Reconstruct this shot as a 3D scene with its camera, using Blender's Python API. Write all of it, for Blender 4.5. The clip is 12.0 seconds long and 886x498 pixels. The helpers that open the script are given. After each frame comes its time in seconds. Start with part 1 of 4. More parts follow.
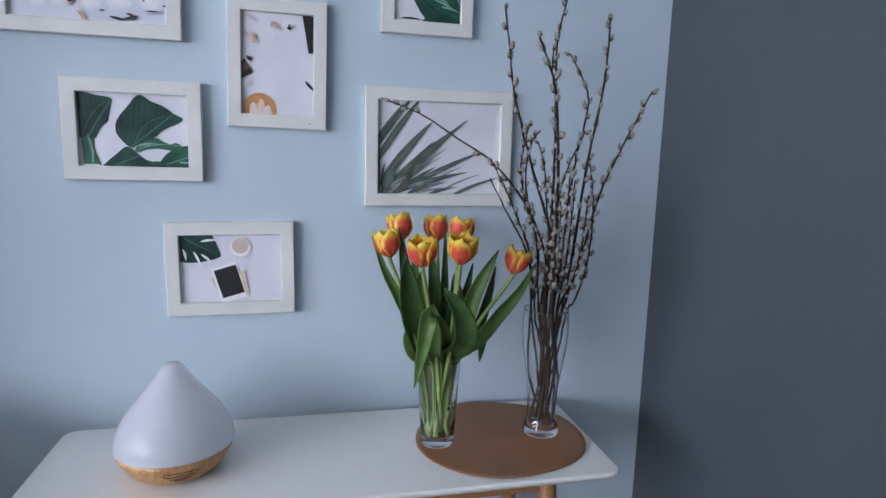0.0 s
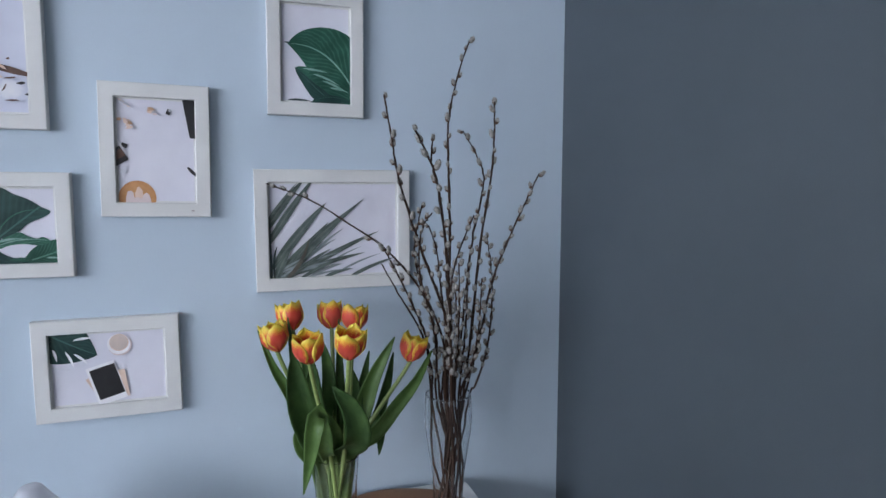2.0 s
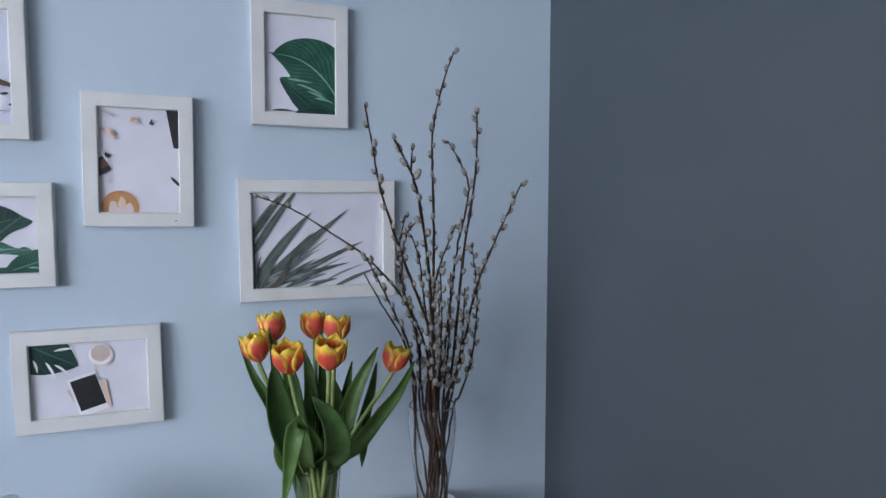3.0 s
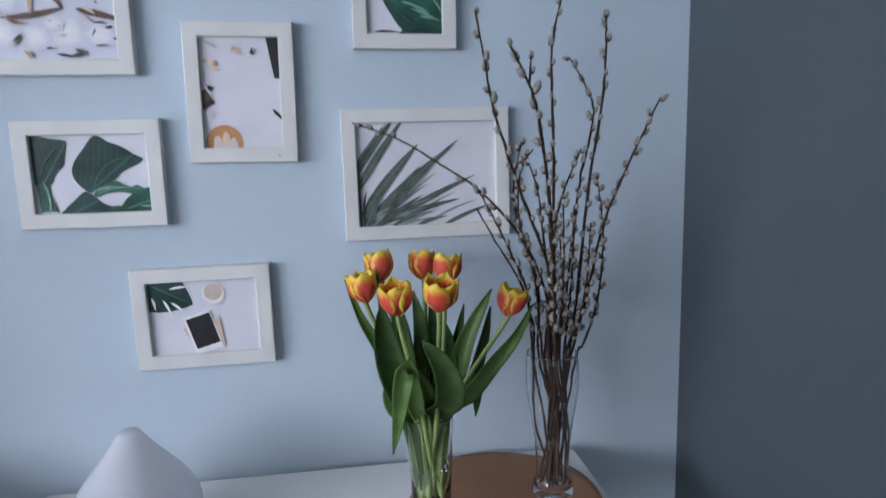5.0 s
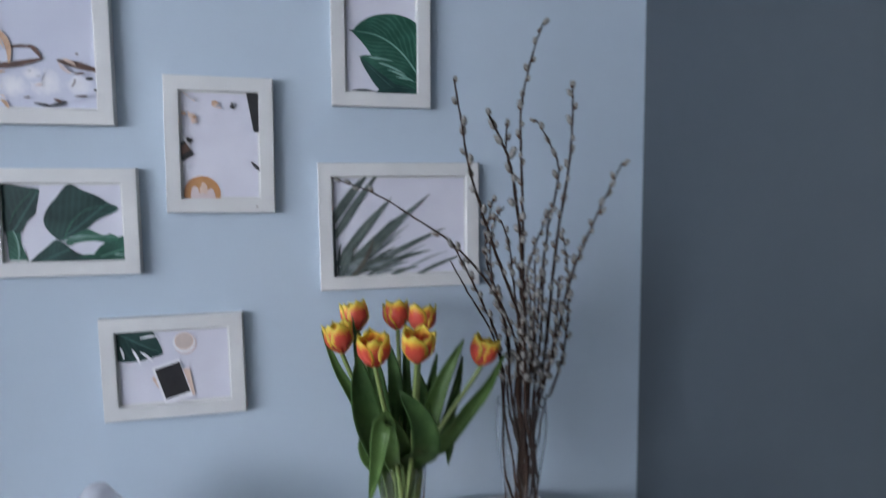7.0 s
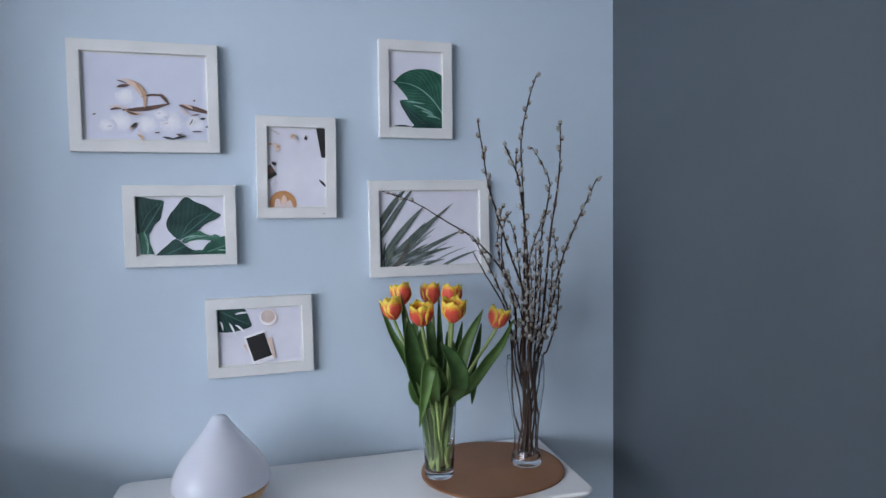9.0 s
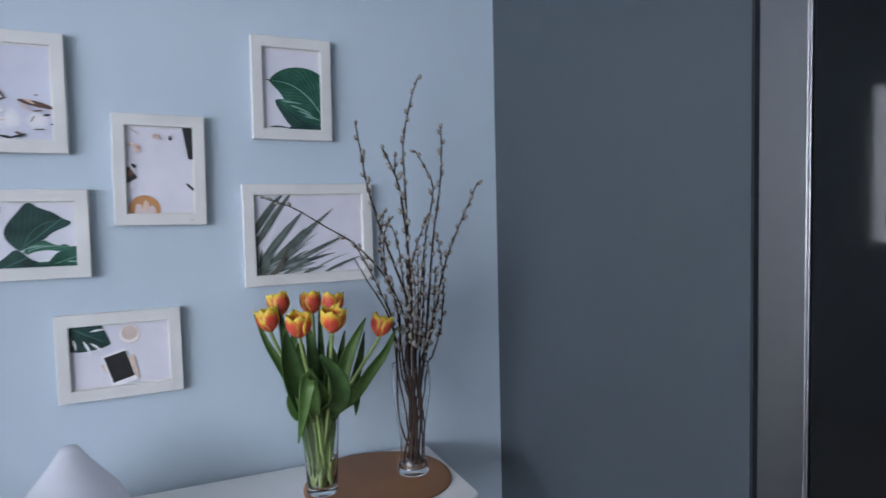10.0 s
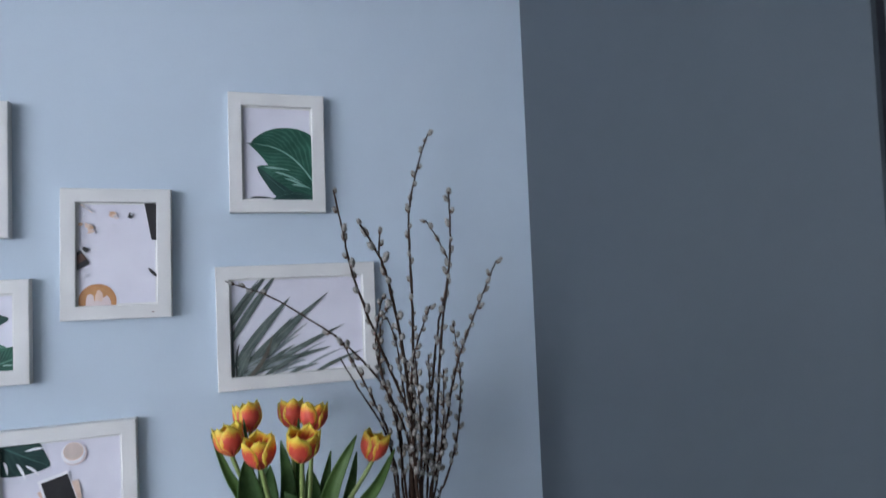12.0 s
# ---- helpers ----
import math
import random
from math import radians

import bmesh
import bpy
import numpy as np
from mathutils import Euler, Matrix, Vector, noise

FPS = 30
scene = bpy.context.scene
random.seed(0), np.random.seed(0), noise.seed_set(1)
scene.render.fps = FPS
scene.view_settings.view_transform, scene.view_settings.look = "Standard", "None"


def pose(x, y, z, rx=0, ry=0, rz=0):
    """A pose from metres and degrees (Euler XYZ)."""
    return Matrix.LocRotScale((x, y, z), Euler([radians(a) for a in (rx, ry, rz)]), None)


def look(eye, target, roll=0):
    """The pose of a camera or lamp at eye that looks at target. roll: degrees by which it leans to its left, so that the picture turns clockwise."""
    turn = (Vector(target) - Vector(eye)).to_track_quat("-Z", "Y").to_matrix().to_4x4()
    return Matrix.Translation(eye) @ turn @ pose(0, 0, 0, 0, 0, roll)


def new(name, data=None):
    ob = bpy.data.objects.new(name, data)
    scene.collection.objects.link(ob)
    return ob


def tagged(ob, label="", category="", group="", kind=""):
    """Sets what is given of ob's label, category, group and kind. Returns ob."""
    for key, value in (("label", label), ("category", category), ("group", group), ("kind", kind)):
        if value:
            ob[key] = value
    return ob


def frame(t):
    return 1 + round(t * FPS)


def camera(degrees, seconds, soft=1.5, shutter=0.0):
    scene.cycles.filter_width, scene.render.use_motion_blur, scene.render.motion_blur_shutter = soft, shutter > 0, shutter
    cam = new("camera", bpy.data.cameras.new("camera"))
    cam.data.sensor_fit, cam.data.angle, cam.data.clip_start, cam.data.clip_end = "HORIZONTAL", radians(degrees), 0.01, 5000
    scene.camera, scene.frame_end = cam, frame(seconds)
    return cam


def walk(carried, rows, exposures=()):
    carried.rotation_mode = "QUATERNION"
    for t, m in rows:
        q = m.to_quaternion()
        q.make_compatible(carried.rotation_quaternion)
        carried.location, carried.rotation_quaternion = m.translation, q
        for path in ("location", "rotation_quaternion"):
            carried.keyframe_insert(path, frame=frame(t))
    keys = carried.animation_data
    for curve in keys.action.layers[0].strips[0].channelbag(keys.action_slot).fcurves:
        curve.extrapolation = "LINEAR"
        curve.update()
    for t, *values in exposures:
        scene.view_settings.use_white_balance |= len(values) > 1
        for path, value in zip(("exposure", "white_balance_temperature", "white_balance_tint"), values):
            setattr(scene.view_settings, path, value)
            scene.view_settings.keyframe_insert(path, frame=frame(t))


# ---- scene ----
cam = camera(71.7, 12.0, soft=1.5, shutter=0.4)
PATH = [
    (0, (-0.157, -0.007, 1.26), (0.278, 1.919, 0.938), 1.5),
    (0.5, (-0.143, 0.007, 1.271), (0.277, 1.937, 0.953), 1.1),
    (0.7, (-0.111, 0.017, 1.286), (0.34, 1.954, 1.077), 1.1),
    (1, (-0.084, 0.026, 1.308), (0.506, 1.933, 1.183), 0.5),
    (1.2, (-0.067, 0.015, 1.321), (0.467, 1.937, 1.178), 0.6),
    (1.5, (-0.065, 0.008, 1.316), (0.493, 1.924, 1.187), 0.3),
    (2, (-0.062, 0.011, 1.337), (0.546, 1.906, 1.14), 0.0),
    (2.5, (-0.047, 0.003, 1.312), (0.545, 1.909, 1.175), -0.3),
    (2.7, (-0.034, 0.006, 1.333), (0.571, 1.905, 1.17), 0.1),
    (4.3, (-0.042, -0.009, 1.308), (0.51, 1.91, 1.2), -2.4),
    (4.5, (-0.048, 0.007, 1.302), (0.406, 1.946, 1.124), -2.5),
    (4.7, (-0.036, 0.036, 1.303), (0.318, 1.992, 1.08), -1.9),
    (5, (-0.02, 0.104, 1.294), (0.236, 2.064, 0.986), -1.7),
    (5.5, (0.012, 0.186, 1.27), (0.235, 2.119, 0.808), -0.6),
    (5.7, (0.015, 0.228, 1.283), (0.254, 2.143, 0.755), 0.1),
    (6, (0.01, 0.307, 1.284), (0.303, 2.237, 0.848), -0.9),
    (6.2, (-0.002, 0.314, 1.309), (0.346, 2.275, 1.119), -1.0),
    (6.5, (-0.013, 0.252, 1.353), (0.38, 2.212, 1.315), -1.6),
    (6.7, (-0.018, 0.179, 1.353), (0.339, 2.143, 1.221), -1.2),
    (7, (-0.06, 0.078, 1.322), (0.356, 2.025, 1.132), -0.6),
    (7.2, (-0.088, 0.016, 1.293), (0.489, 1.914, 1.043), -1.6),
    (8.8, (-0.231, -0.232, 1.306), (0.279, 1.698, 1.183), -0.3),
    (9, (-0.223, -0.234, 1.297), (0.26, 1.703, 1.177), -1.0),
    (9.5, (-0.231, -0.243, 1.315), (0.361, 1.665, 1.224), -1.4),
    (9.7, (-0.208, -0.245, 1.308), (0.448, 1.642, 1.218), -1.4),
    (10, (-0.179, -0.214, 1.302), (0.615, 1.618, 1.181), -1.4),
    (10.2, (-0.155, -0.19, 1.304), (0.668, 1.628, 1.174), -2.6),
    (10.5, (-0.121, -0.136, 1.3), (0.658, 1.702, 1.177), -3.8),
    (11, (-0.073, -0.087, 1.334), (0.566, 1.808, 1.302), -4.3),
    (11.2, (-0.053, -0.074, 1.341), (0.593, 1.818, 1.301), -3.6),
    (11.5, (-0.03, -0.06, 1.338), (0.635, 1.826, 1.281), -4.2),
    (12, (0.027, -0.003, 1.346), (0.603, 1.911, 1.42), -2.4),
]
walk(cam, [(t, look(eye, target, roll)) for t, eye, target, roll in PATH],
     exposures=((0.0, 0.02), (0.5, -0.12), (1.0, -0.10), (1.5, -0.10), (2.0, -0.04), (5.0, -0.02), (5.5, -0.10), (6.0, -0.14), (6.5, -0.04), (7.0, -0.18), (9.0, 0.0), (9.5, -0.04), (10.5, -0.06), (11.0, 0.02), (11.5, 0.03), (12.0, 0.02)))

# ---- light ----
sky_world = bpy.data.worlds.new("overcast_sky")
scene.world = sky_world
sky_world.use_nodes = True
wn = sky_world.node_tree
sky_tex = wn.nodes.new("ShaderNodeTexSky")
sky_tex.sky_type = "NISHITA"
sky_tex.sun_disc = False
sky_tex.sun_elevation, sky_tex.sun_rotation = radians(35), radians(200)
wn.links.new(sky_tex.outputs[0], wn.nodes["Background"].inputs[0])
wn.nodes["Background"].inputs[1].default_value = 0.15

sky_lamp = bpy.data.lights.new("window_light", "AREA")
sky_lamp.shape, sky_lamp.size, sky_lamp.size_y = "RECTANGLE", 3.3, 1.0
sky_lamp.energy, sky_lamp.color = 127, (0.825, 0.87, 1.0)
new("window_light", sky_lamp).matrix_world = look((-3.215, -1.45, 1.53), (0.0, -1.15, 1.40))
scene.view_settings.exposure = 0.0


# ---- materials ----
def nodes_of(name):
    m = bpy.data.materials.new(name)
    m.use_nodes = True
    t = m.node_tree
    return m, t, t.nodes["Principled BSDF"]


def link(t, a, b):
    t.links.new(a, b)


def maths(t, op, a, b=0.0, clamp=False):
    n = t.nodes.new("ShaderNodeMath")
    n.operation, n.use_clamp = op, clamp
    for k, v in enumerate((a, b)):
        if hasattr(v, "links"):
            link(t, v, n.inputs[k])
        else:
            n.inputs[k].default_value = v
    return n.outputs[0]


def noise_of(t, scale, detail=4.0, stretch=(1, 1, 1), coord="Object"):
    co = t.nodes.new("ShaderNodeTexCoord")
    mp = t.nodes.new("ShaderNodeMapping")
    mp.inputs["Scale"].default_value = stretch
    link(t, co.outputs[coord], mp.inputs[0])
    n = t.nodes.new("ShaderNodeTexNoise")
    n.inputs["Scale"].default_value, n.inputs["Detail"].default_value = scale, detail
    link(t, mp.outputs[0], n.inputs["Vector"])
    return n.outputs["Fac"]


def ramp(t, fac, stops):
    r = t.nodes.new("ShaderNodeValToRGB")
    el = r.color_ramp.elements
    while len(el) < len(stops):
        el.new(0.5)
    for e, (p, c) in zip(el, stops):
        e.position, e.color = p, (*c, 1)
    link(t, fac, r.inputs[0])
    return r.outputs[0]


def mixed(t, fac, a, b):
    m = t.nodes.new("ShaderNodeMix")
    m.data_type = "RGBA"
    for k, v in ((0, fac), (6, a), (7, b)):
        if hasattr(v, "links"):
            link(t, v, m.inputs[k])
        else:
            m.inputs[k].default_value = v if k == 0 else (*v, 1)
    return m.outputs[2]


def bumped(t, b, height, strength, distance):
    n = t.nodes.new("ShaderNodeBump")
    n.inputs["Strength"].default_value, n.inputs["Distance"].default_value = strength, distance
    link(t, height, n.inputs["Height"])
    link(t, n.outputs[0], b.inputs["Normal"])


def surface(name, low, high, rough=0.5, scale=8.0, stretch=(1, 1, 1), metal=0.0, bump=0.0, grain=300.0, grain_stretch=(1, 1, 1), rough_vary=0.08, depth=0.001, shine=0.5):
    """Two tones mixed by a wide and a fine noise, with fine relief."""
    m, t, b = nodes_of(name)
    wide = noise_of(t, scale, 5, stretch)
    fine = noise_of(t, grain, 3, grain_stretch)
    both = maths(t, "ADD", maths(t, "MULTIPLY", wide, 0.72), maths(t, "MULTIPLY", fine, 0.28))
    link(t, ramp(t, both, ((0.34, low), (0.66, high))), b.inputs["Base Color"])
    link(t, maths(t, "ADD", maths(t, "MULTIPLY", wide, rough_vary * 2), rough - rough_vary), b.inputs["Roughness"])
    b.inputs["Metallic"].default_value = metal
    b.inputs["Specular IOR Level"].default_value = shine
    if bump:
        bumped(t, b, fine, bump, depth)
    return m


def glass_of(name, ior, tint):
    m, t, b = nodes_of(name)
    b.inputs["Base Color"].default_value = (*tint, 1)
    b.inputs["Roughness"].default_value = 0.0
    b.inputs["IOR"].default_value = ior
    b.inputs["Transmission Weight"].default_value = 1.0
    return m


def uv_of(t):
    sep = t.nodes.new("ShaderNodeSeparateXYZ")
    co = t.nodes.new("ShaderNodeTexCoord")
    link(t, co.outputs["UV"], sep.inputs[0])
    return sep.outputs[0], sep.outputs[1]


def let_through(t, b, colour, share):
    """Thin living tissue: a share of the light passes through it."""
    glow = t.nodes.new("ShaderNodeBsdfTranslucent")
    link(t, colour, glow.inputs[0])
    mix = t.nodes.new("ShaderNodeMixShader")
    mix.inputs[0].default_value = share
    link(t, b.outputs[0], mix.inputs[1])
    link(t, glow.outputs[0], mix.inputs[2])
    link(t, mix.outputs[0], t.nodes["Material Output"].inputs[0])


def leaf_surface(name, dark, light, rib, veins, rough, across=9.0, slant=0.5, through_light=0.0):
    """Green blade with a pale midrib and fine veins; u runs across, v along."""
    m, t, b = nodes_of(name)
    u, v = uv_of(t)
    off = maths(t, "ABSOLUTE", maths(t, "SUBTRACT", u, 0.5))
    wave = maths(t, "SINE", maths(t, "MULTIPLY", maths(t, "ADD", maths(t, "MULTIPLY", off, slant), maths(t, "MULTIPLY", v, 1.0 - slant if slant < 1 else 0.0)), across * 6.283))
    base = ramp(t, noise_of(t, 40, 4), ((0.3, dark), (0.7, light)))
    lined = mixed(t, maths(t, "MULTIPLY", maths(t, "GREATER_THAN", wave, 0.86), veins), base, rib)
    mid = maths(t, "LESS_THAN", off, 0.025)
    link(t, mixed(t, maths(t, "MULTIPLY", mid, min(1.0, veins * 1.5)), lined, rib), b.inputs["Base Color"])
    b.inputs["Roughness"].default_value = rough
    b.inputs["Specular IOR Level"].default_value = 0.3
    if through_light:
        foot = maths(t, "SUBTRACT", 1.0, maths(t, "MULTIPLY", v, 3.2), True)
        lined = mixed(t, maths(t, "MULTIPLY", foot, 0.85), lined, (0.27, 0.37, 0.13))
        link(t, lined, b.inputs["Base Color"])
        let_through(t, b, lined, through_light)
    return m


def petal_surface():
    """Coral red flame on yellow: the tips and edges are yellow."""
    m, t, b = nodes_of("tulip_petal")
    u, v = uv_of(t)
    off = maths(t, "MULTIPLY", maths(t, "ABSOLUTE", maths(t, "SUBTRACT", u, 0.5)), 2.0)
    streak = noise_of(t, 6, 4, (12, 0.7, 1), "UV")
    info = t.nodes.new("ShaderNodeObjectInfo")
    inward = maths(t, "MINIMUM", maths(t, "SUBTRACT", 1.0, off), maths(t, "MULTIPLY", maths(t, "SUBTRACT", 1.0, v), 1.15))
    margin = maths(t, "ADD", maths(t, "MULTIPLY", v, 0.29), maths(t, "MULTIPLY", info.outputs["Random"], 0.11))
    fac = maths(t, "ADD", maths(t, "SUBTRACT", inward, margin), maths(t, "MULTIPLY", maths(t, "SUBTRACT", streak, 0.5), 0.95))
    col = ramp(t, maths(t, "ADD", maths(t, "MULTIPLY", fac, 0.5), 0.5), ((0.42, (0.98, 0.84, 0.15)), (0.49, (0.97, 0.69, 0.08)), (0.535, (0.90, 0.31, 0.07)), (0.59, (0.82, 0.125, 0.075)), (0.95, (0.82, 0.17, 0.115))))
    link(t, col, b.inputs["Base Color"])
    b.inputs["Roughness"].default_value = 0.42
    let_through(t, b, col, 0.44)
    bumped(t, b, streak, 0.25, 0.0006)
    return m


def wood_surface(name, low, high, along=(1, 1, 1), rough=0.45):
    m, t, b = nodes_of(name)
    n1 = noise_of(t, 7, 6, along)
    rings = maths(t, "FRACT", maths(t, "MULTIPLY", n1, 9.0))
    n2 = noise_of(t, 160, 2, along)
    f = maths(t, "ADD", maths(t, "MULTIPLY", rings, 0.65), maths(t, "MULTIPLY", n2, 0.35))
    link(t, ramp(t, f, ((0.15, high), (0.85, low))), b.inputs["Base Color"])
    b.inputs["Roughness"].default_value = rough
    bumped(t, b, n2, 0.15, 0.0005)
    return m


def cotton_surface():
    """White fluff, brightest in the middle and fading into the blue-grey of its photo."""
    m, t, b = nodes_of("print_cotton")
    u, v = uv_of(t)
    du, dv = maths(t, "SUBTRACT", u, 0.44), maths(t, "SUBTRACT", v, 0.58)
    far = maths(t, "SQRT", maths(t, "ADD", maths(t, "MULTIPLY", du, du), maths(t, "MULTIPLY", dv, dv)))
    fac = maths(t, "ADD", far, maths(t, "MULTIPLY", maths(t, "SUBTRACT", noise_of(t, 110, 3), 0.5), 0.35))
    link(t, ramp(t, fac, ((0.12, (0.76, 0.765, 0.80)), (0.34, (0.67, 0.685, 0.75)), (0.48, (0.565, 0.595, 0.69)))), b.inputs["Base Color"])
    b.inputs["Roughness"].default_value = 0.4
    return m


WALL_BLUE = surface("pale_blue_wall_paint", (0.44, 0.535, 0.615), (0.475, 0.57, 0.65), 0.72, 1.6, bump=0.12, grain=420, depth=0.0007)
WALL_GREY = surface("slate_grey_satin", (0.052, 0.065, 0.076), (0.062, 0.077, 0.089), 0.42, 1.3, bump=0.08, grain=500, depth=0.0005)
WHITE_WALL = surface("white_wall_paint", (0.76, 0.765, 0.765), (0.84, 0.84, 0.83), 0.8, 2.0, bump=0.1, grain=350)
FLOOR_WOOD = wood_surface("dark_oak_floor", (0.050, 0.034, 0.022), (0.10, 0.068, 0.044), (0.6, 8, 1), 0.5)
FRAME_WHITE = surface("white_frame_foil", (0.60, 0.61, 0.60), (0.67, 0.68, 0.665), 0.5, 14, bump=0.12, grain=260, grain_stretch=(1, 1, 6), depth=0.0006)
PAPER = surface("photo_paper", (0.62, 0.625, 0.70), (0.69, 0.695, 0.765), 0.38, 9, bump=0.25, grain=18, depth=0.003)
PAPER_BLUE = surface("blue_grey_photo_paper", (0.53, 0.56, 0.665), (0.60, 0.63, 0.725), 0.38, 7, bump=0.25, grain=18, depth=0.003)
COTTON_PRINT = cotton_surface()
TABLE_WHITE = surface("white_lacquer", (0.74, 0.745, 0.74), (0.80, 0.80, 0.79), 0.34, 5, bump=0.05, grain=200, depth=0.0005)
OAK = wood_surface("oiled_oak", (0.24, 0.11, 0.045), (0.42, 0.22, 0.10), (2, 2, 14), 0.45)
DIFFUSER_WOOD = wood_surface("pale_printed_wood", (0.36, 0.165, 0.060), (0.64, 0.39, 0.185), (4.5, 4.5, 1.6), 0.42)
DIFFUSER_WHITE = surface("white_satin_plastic", (0.70, 0.73, 0.81), (0.75, 0.78, 0.85), 0.06, 12, rough_vary=0.02)
shell = DIFFUSER_WHITE.node_tree
let_through(shell, shell.nodes["Principled BSDF"], ramp(shell, noise_of(shell, 12), ((0.3, (0.88, 0.90, 0.93)), (0.7, (0.92, 0.93, 0.96)))), 0.5)
BUTTON_BROWN = surface("brown_button_line", (0.10, 0.055, 0.025), (0.14, 0.08, 0.04), 0.5, 30)
LEATHER = surface("brown_leather", (0.205, 0.094, 0.042), (0.295, 0.142, 0.066), 0.55, 9, bump=0.35, grain=420, depth=0.0008)
LEATHER_EDGE = surface("leather_cut_edge", (0.16, 0.07, 0.034), (0.24, 0.11, 0.056), 0.7, 40)
GLASS = glass_of("clear_glass", 1.47, (0.982, 0.988, 0.99))
WATER = glass_of("water", 1.33, (0.99, 0.997, 0.99))
PETAL = petal_surface()
STEM_GREEN = surface("tulip_stem_green", (0.165, 0.235, 0.065), (0.26, 0.34, 0.115), 0.45, 30, (1, 1, 0.2))
LEAF_DARK = leaf_surface("tulip_leaf_dark", (0.042, 0.098, 0.028), (0.078, 0.155, 0.046), (0.085, 0.165, 0.055), 0.22, 0.42, 16, 1.0, 0.2)
LEAF_MID = leaf_surface("tulip_leaf_fresh", (0.080, 0.165, 0.040), (0.135, 0.240, 0.068), (0.15, 0.25, 0.09), 0.25, 0.42, 16, 1.0, 0.25)
BARK = surface("willow_bark", (0.020, 0.0115, 0.008), (0.052, 0.031, 0.022), 0.7, 60, (1, 1, 0.25), bump=0.5, grain=300, depth=0.0006, shine=0.2)
BARK_THICK = surface("thick_brown_bark", (0.024, 0.0135, 0.009), (0.060, 0.033, 0.022), 0.7, 50, (1, 1, 0.2), bump=0.6, grain=260, depth=0.001, shine=0.2)
CATKIN_FUR = surface("silver_catkin_fur", (0.15, 0.145, 0.132), (0.56, 0.55, 0.515), 0.95, 240, bump=0.9, grain=1400, depth=0.0012, shine=0.15)
CATKIN_SCALE = surface("brown_bud_scale", (0.05, 0.025, 0.015), (0.12, 0.06, 0.03), 0.45, 200)
STEEL = surface("brushed_steel", (0.26, 0.25, 0.25), (0.32, 0.31, 0.31), 0.36, 2, metal=1.0, bump=0.08, grain=300, grain_stretch=(1, 30, 0.3), depth=0.0004)
STEEL_EDGE = surface("polished_steel_edge", (0.32, 0.32, 0.34), (0.40, 0.40, 0.42), 0.30, 3, metal=1.0)
SEAM_BLACK = surface("black_rubber_seal", (0.006, 0.007, 0.010), (0.012, 0.013, 0.017), 0.6, 20, shine=0.15)
BLACK_GLASS = surface("black_glass", (0.006, 0.007, 0.008), (0.010, 0.0105, 0.011), 0.05, 2, rough_vary=0.02, shine=0.20)
GRASS = surface("lawn", (0.05, 0.10, 0.03), (0.10, 0.16, 0.05), 0.9, 0.4)
HEDGE = surface("far_trees", (0.012, 0.025, 0.012), (0.04, 0.07, 0.03), 0.9, 0.6)
PRINT = {}


def ink(name, low, high):
    if name not in PRINT:
        PRINT[name] = surface("print_" + name, low, high, 0.40, 45, grain=200)
    return PRINT[name]




def print_leaf(name, dark, light, vein, count, slope, strength):
    """A printed leaf with soft side veins that sweep up from the middle rib."""
    m, t, b = nodes_of(name)
    u, v = uv_of(t)
    off = maths(t, "ABSOLUTE", maths(t, "SUBTRACT", u, 0.5))
    sway = maths(t, "MULTIPLY", maths(t, "SUBTRACT", noise_of(t, 30, 2), 0.5), 0.10)
    run = maths(t, "ADD", maths(t, "SUBTRACT", v, maths(t, "MULTIPLY", maths(t, "POWER", off, 0.8), slope)), sway)
    wave = maths(t, "ADD", maths(t, "MULTIPLY", maths(t, "SINE", maths(t, "MULTIPLY", run, count * 6.283)), 0.5), 0.5)
    tone = ramp(t, maths(t, "ADD", maths(t, "MULTIPLY", noise_of(t, 22, 4), 0.7), maths(t, "MULTIPLY", wave, 0.05)), ((0.26, dark), (0.56, light)))
    patch = maths(t, "MULTIPLY", maths(t, "SUBTRACT", noise_of(t, 26, 3), 0.36), 3.0, True)
    thin = maths(t, "MULTIPLY", maths(t, "MULTIPLY", maths(t, "POWER", wave, 5.0), patch), strength)
    col = mixed(t, thin, tone, vein)
    rib = maths(t, "MULTIPLY", maths(t, "LESS_THAN", off, 0.016), 0.75)
    link(t, mixed(t, rib, col, vein), b.inputs["Base Color"])
    b.inputs["Roughness"].default_value = 0.4
    b.inputs["Specular IOR Level"].default_value = 0.3
    return m


PRINT_DARK_LEAF = print_leaf("print_dark_leaf", (0.006, 0.026, 0.025), (0.030, 0.085, 0.072), (0.060, 0.15, 0.125), 8, 0.9, 0.14)
PRINT_LEAF = print_leaf("print_green_leaf", (0.008, 0.055, 0.036), (0.030, 0.125, 0.083), (0.12, 0.27, 0.20), 13, 0.8, 0.42)
PRINT_LIGHT_LEAF = print_leaf("print_light_leaf", (0.018, 0.085, 0.055), (0.050, 0.17, 0.115), (0.13, 0.28, 0.21), 7, 0.7, 0.35)
PRINT_BLADE = leaf_surface("print_grey_blade", (0.040, 0.062, 0.055), (0.13, 0.165, 0.15), (0.20, 0.23, 0.21), 0.5, 0.4, 3, 1.0)
PRINT_BLADE_PALE = leaf_surface("print_pale_blade", (0.17, 0.21, 0.22), (0.30, 0.34, 0.35), (0.15, 0.19, 0.19), 0.3, 0.4, 3, 1.0)


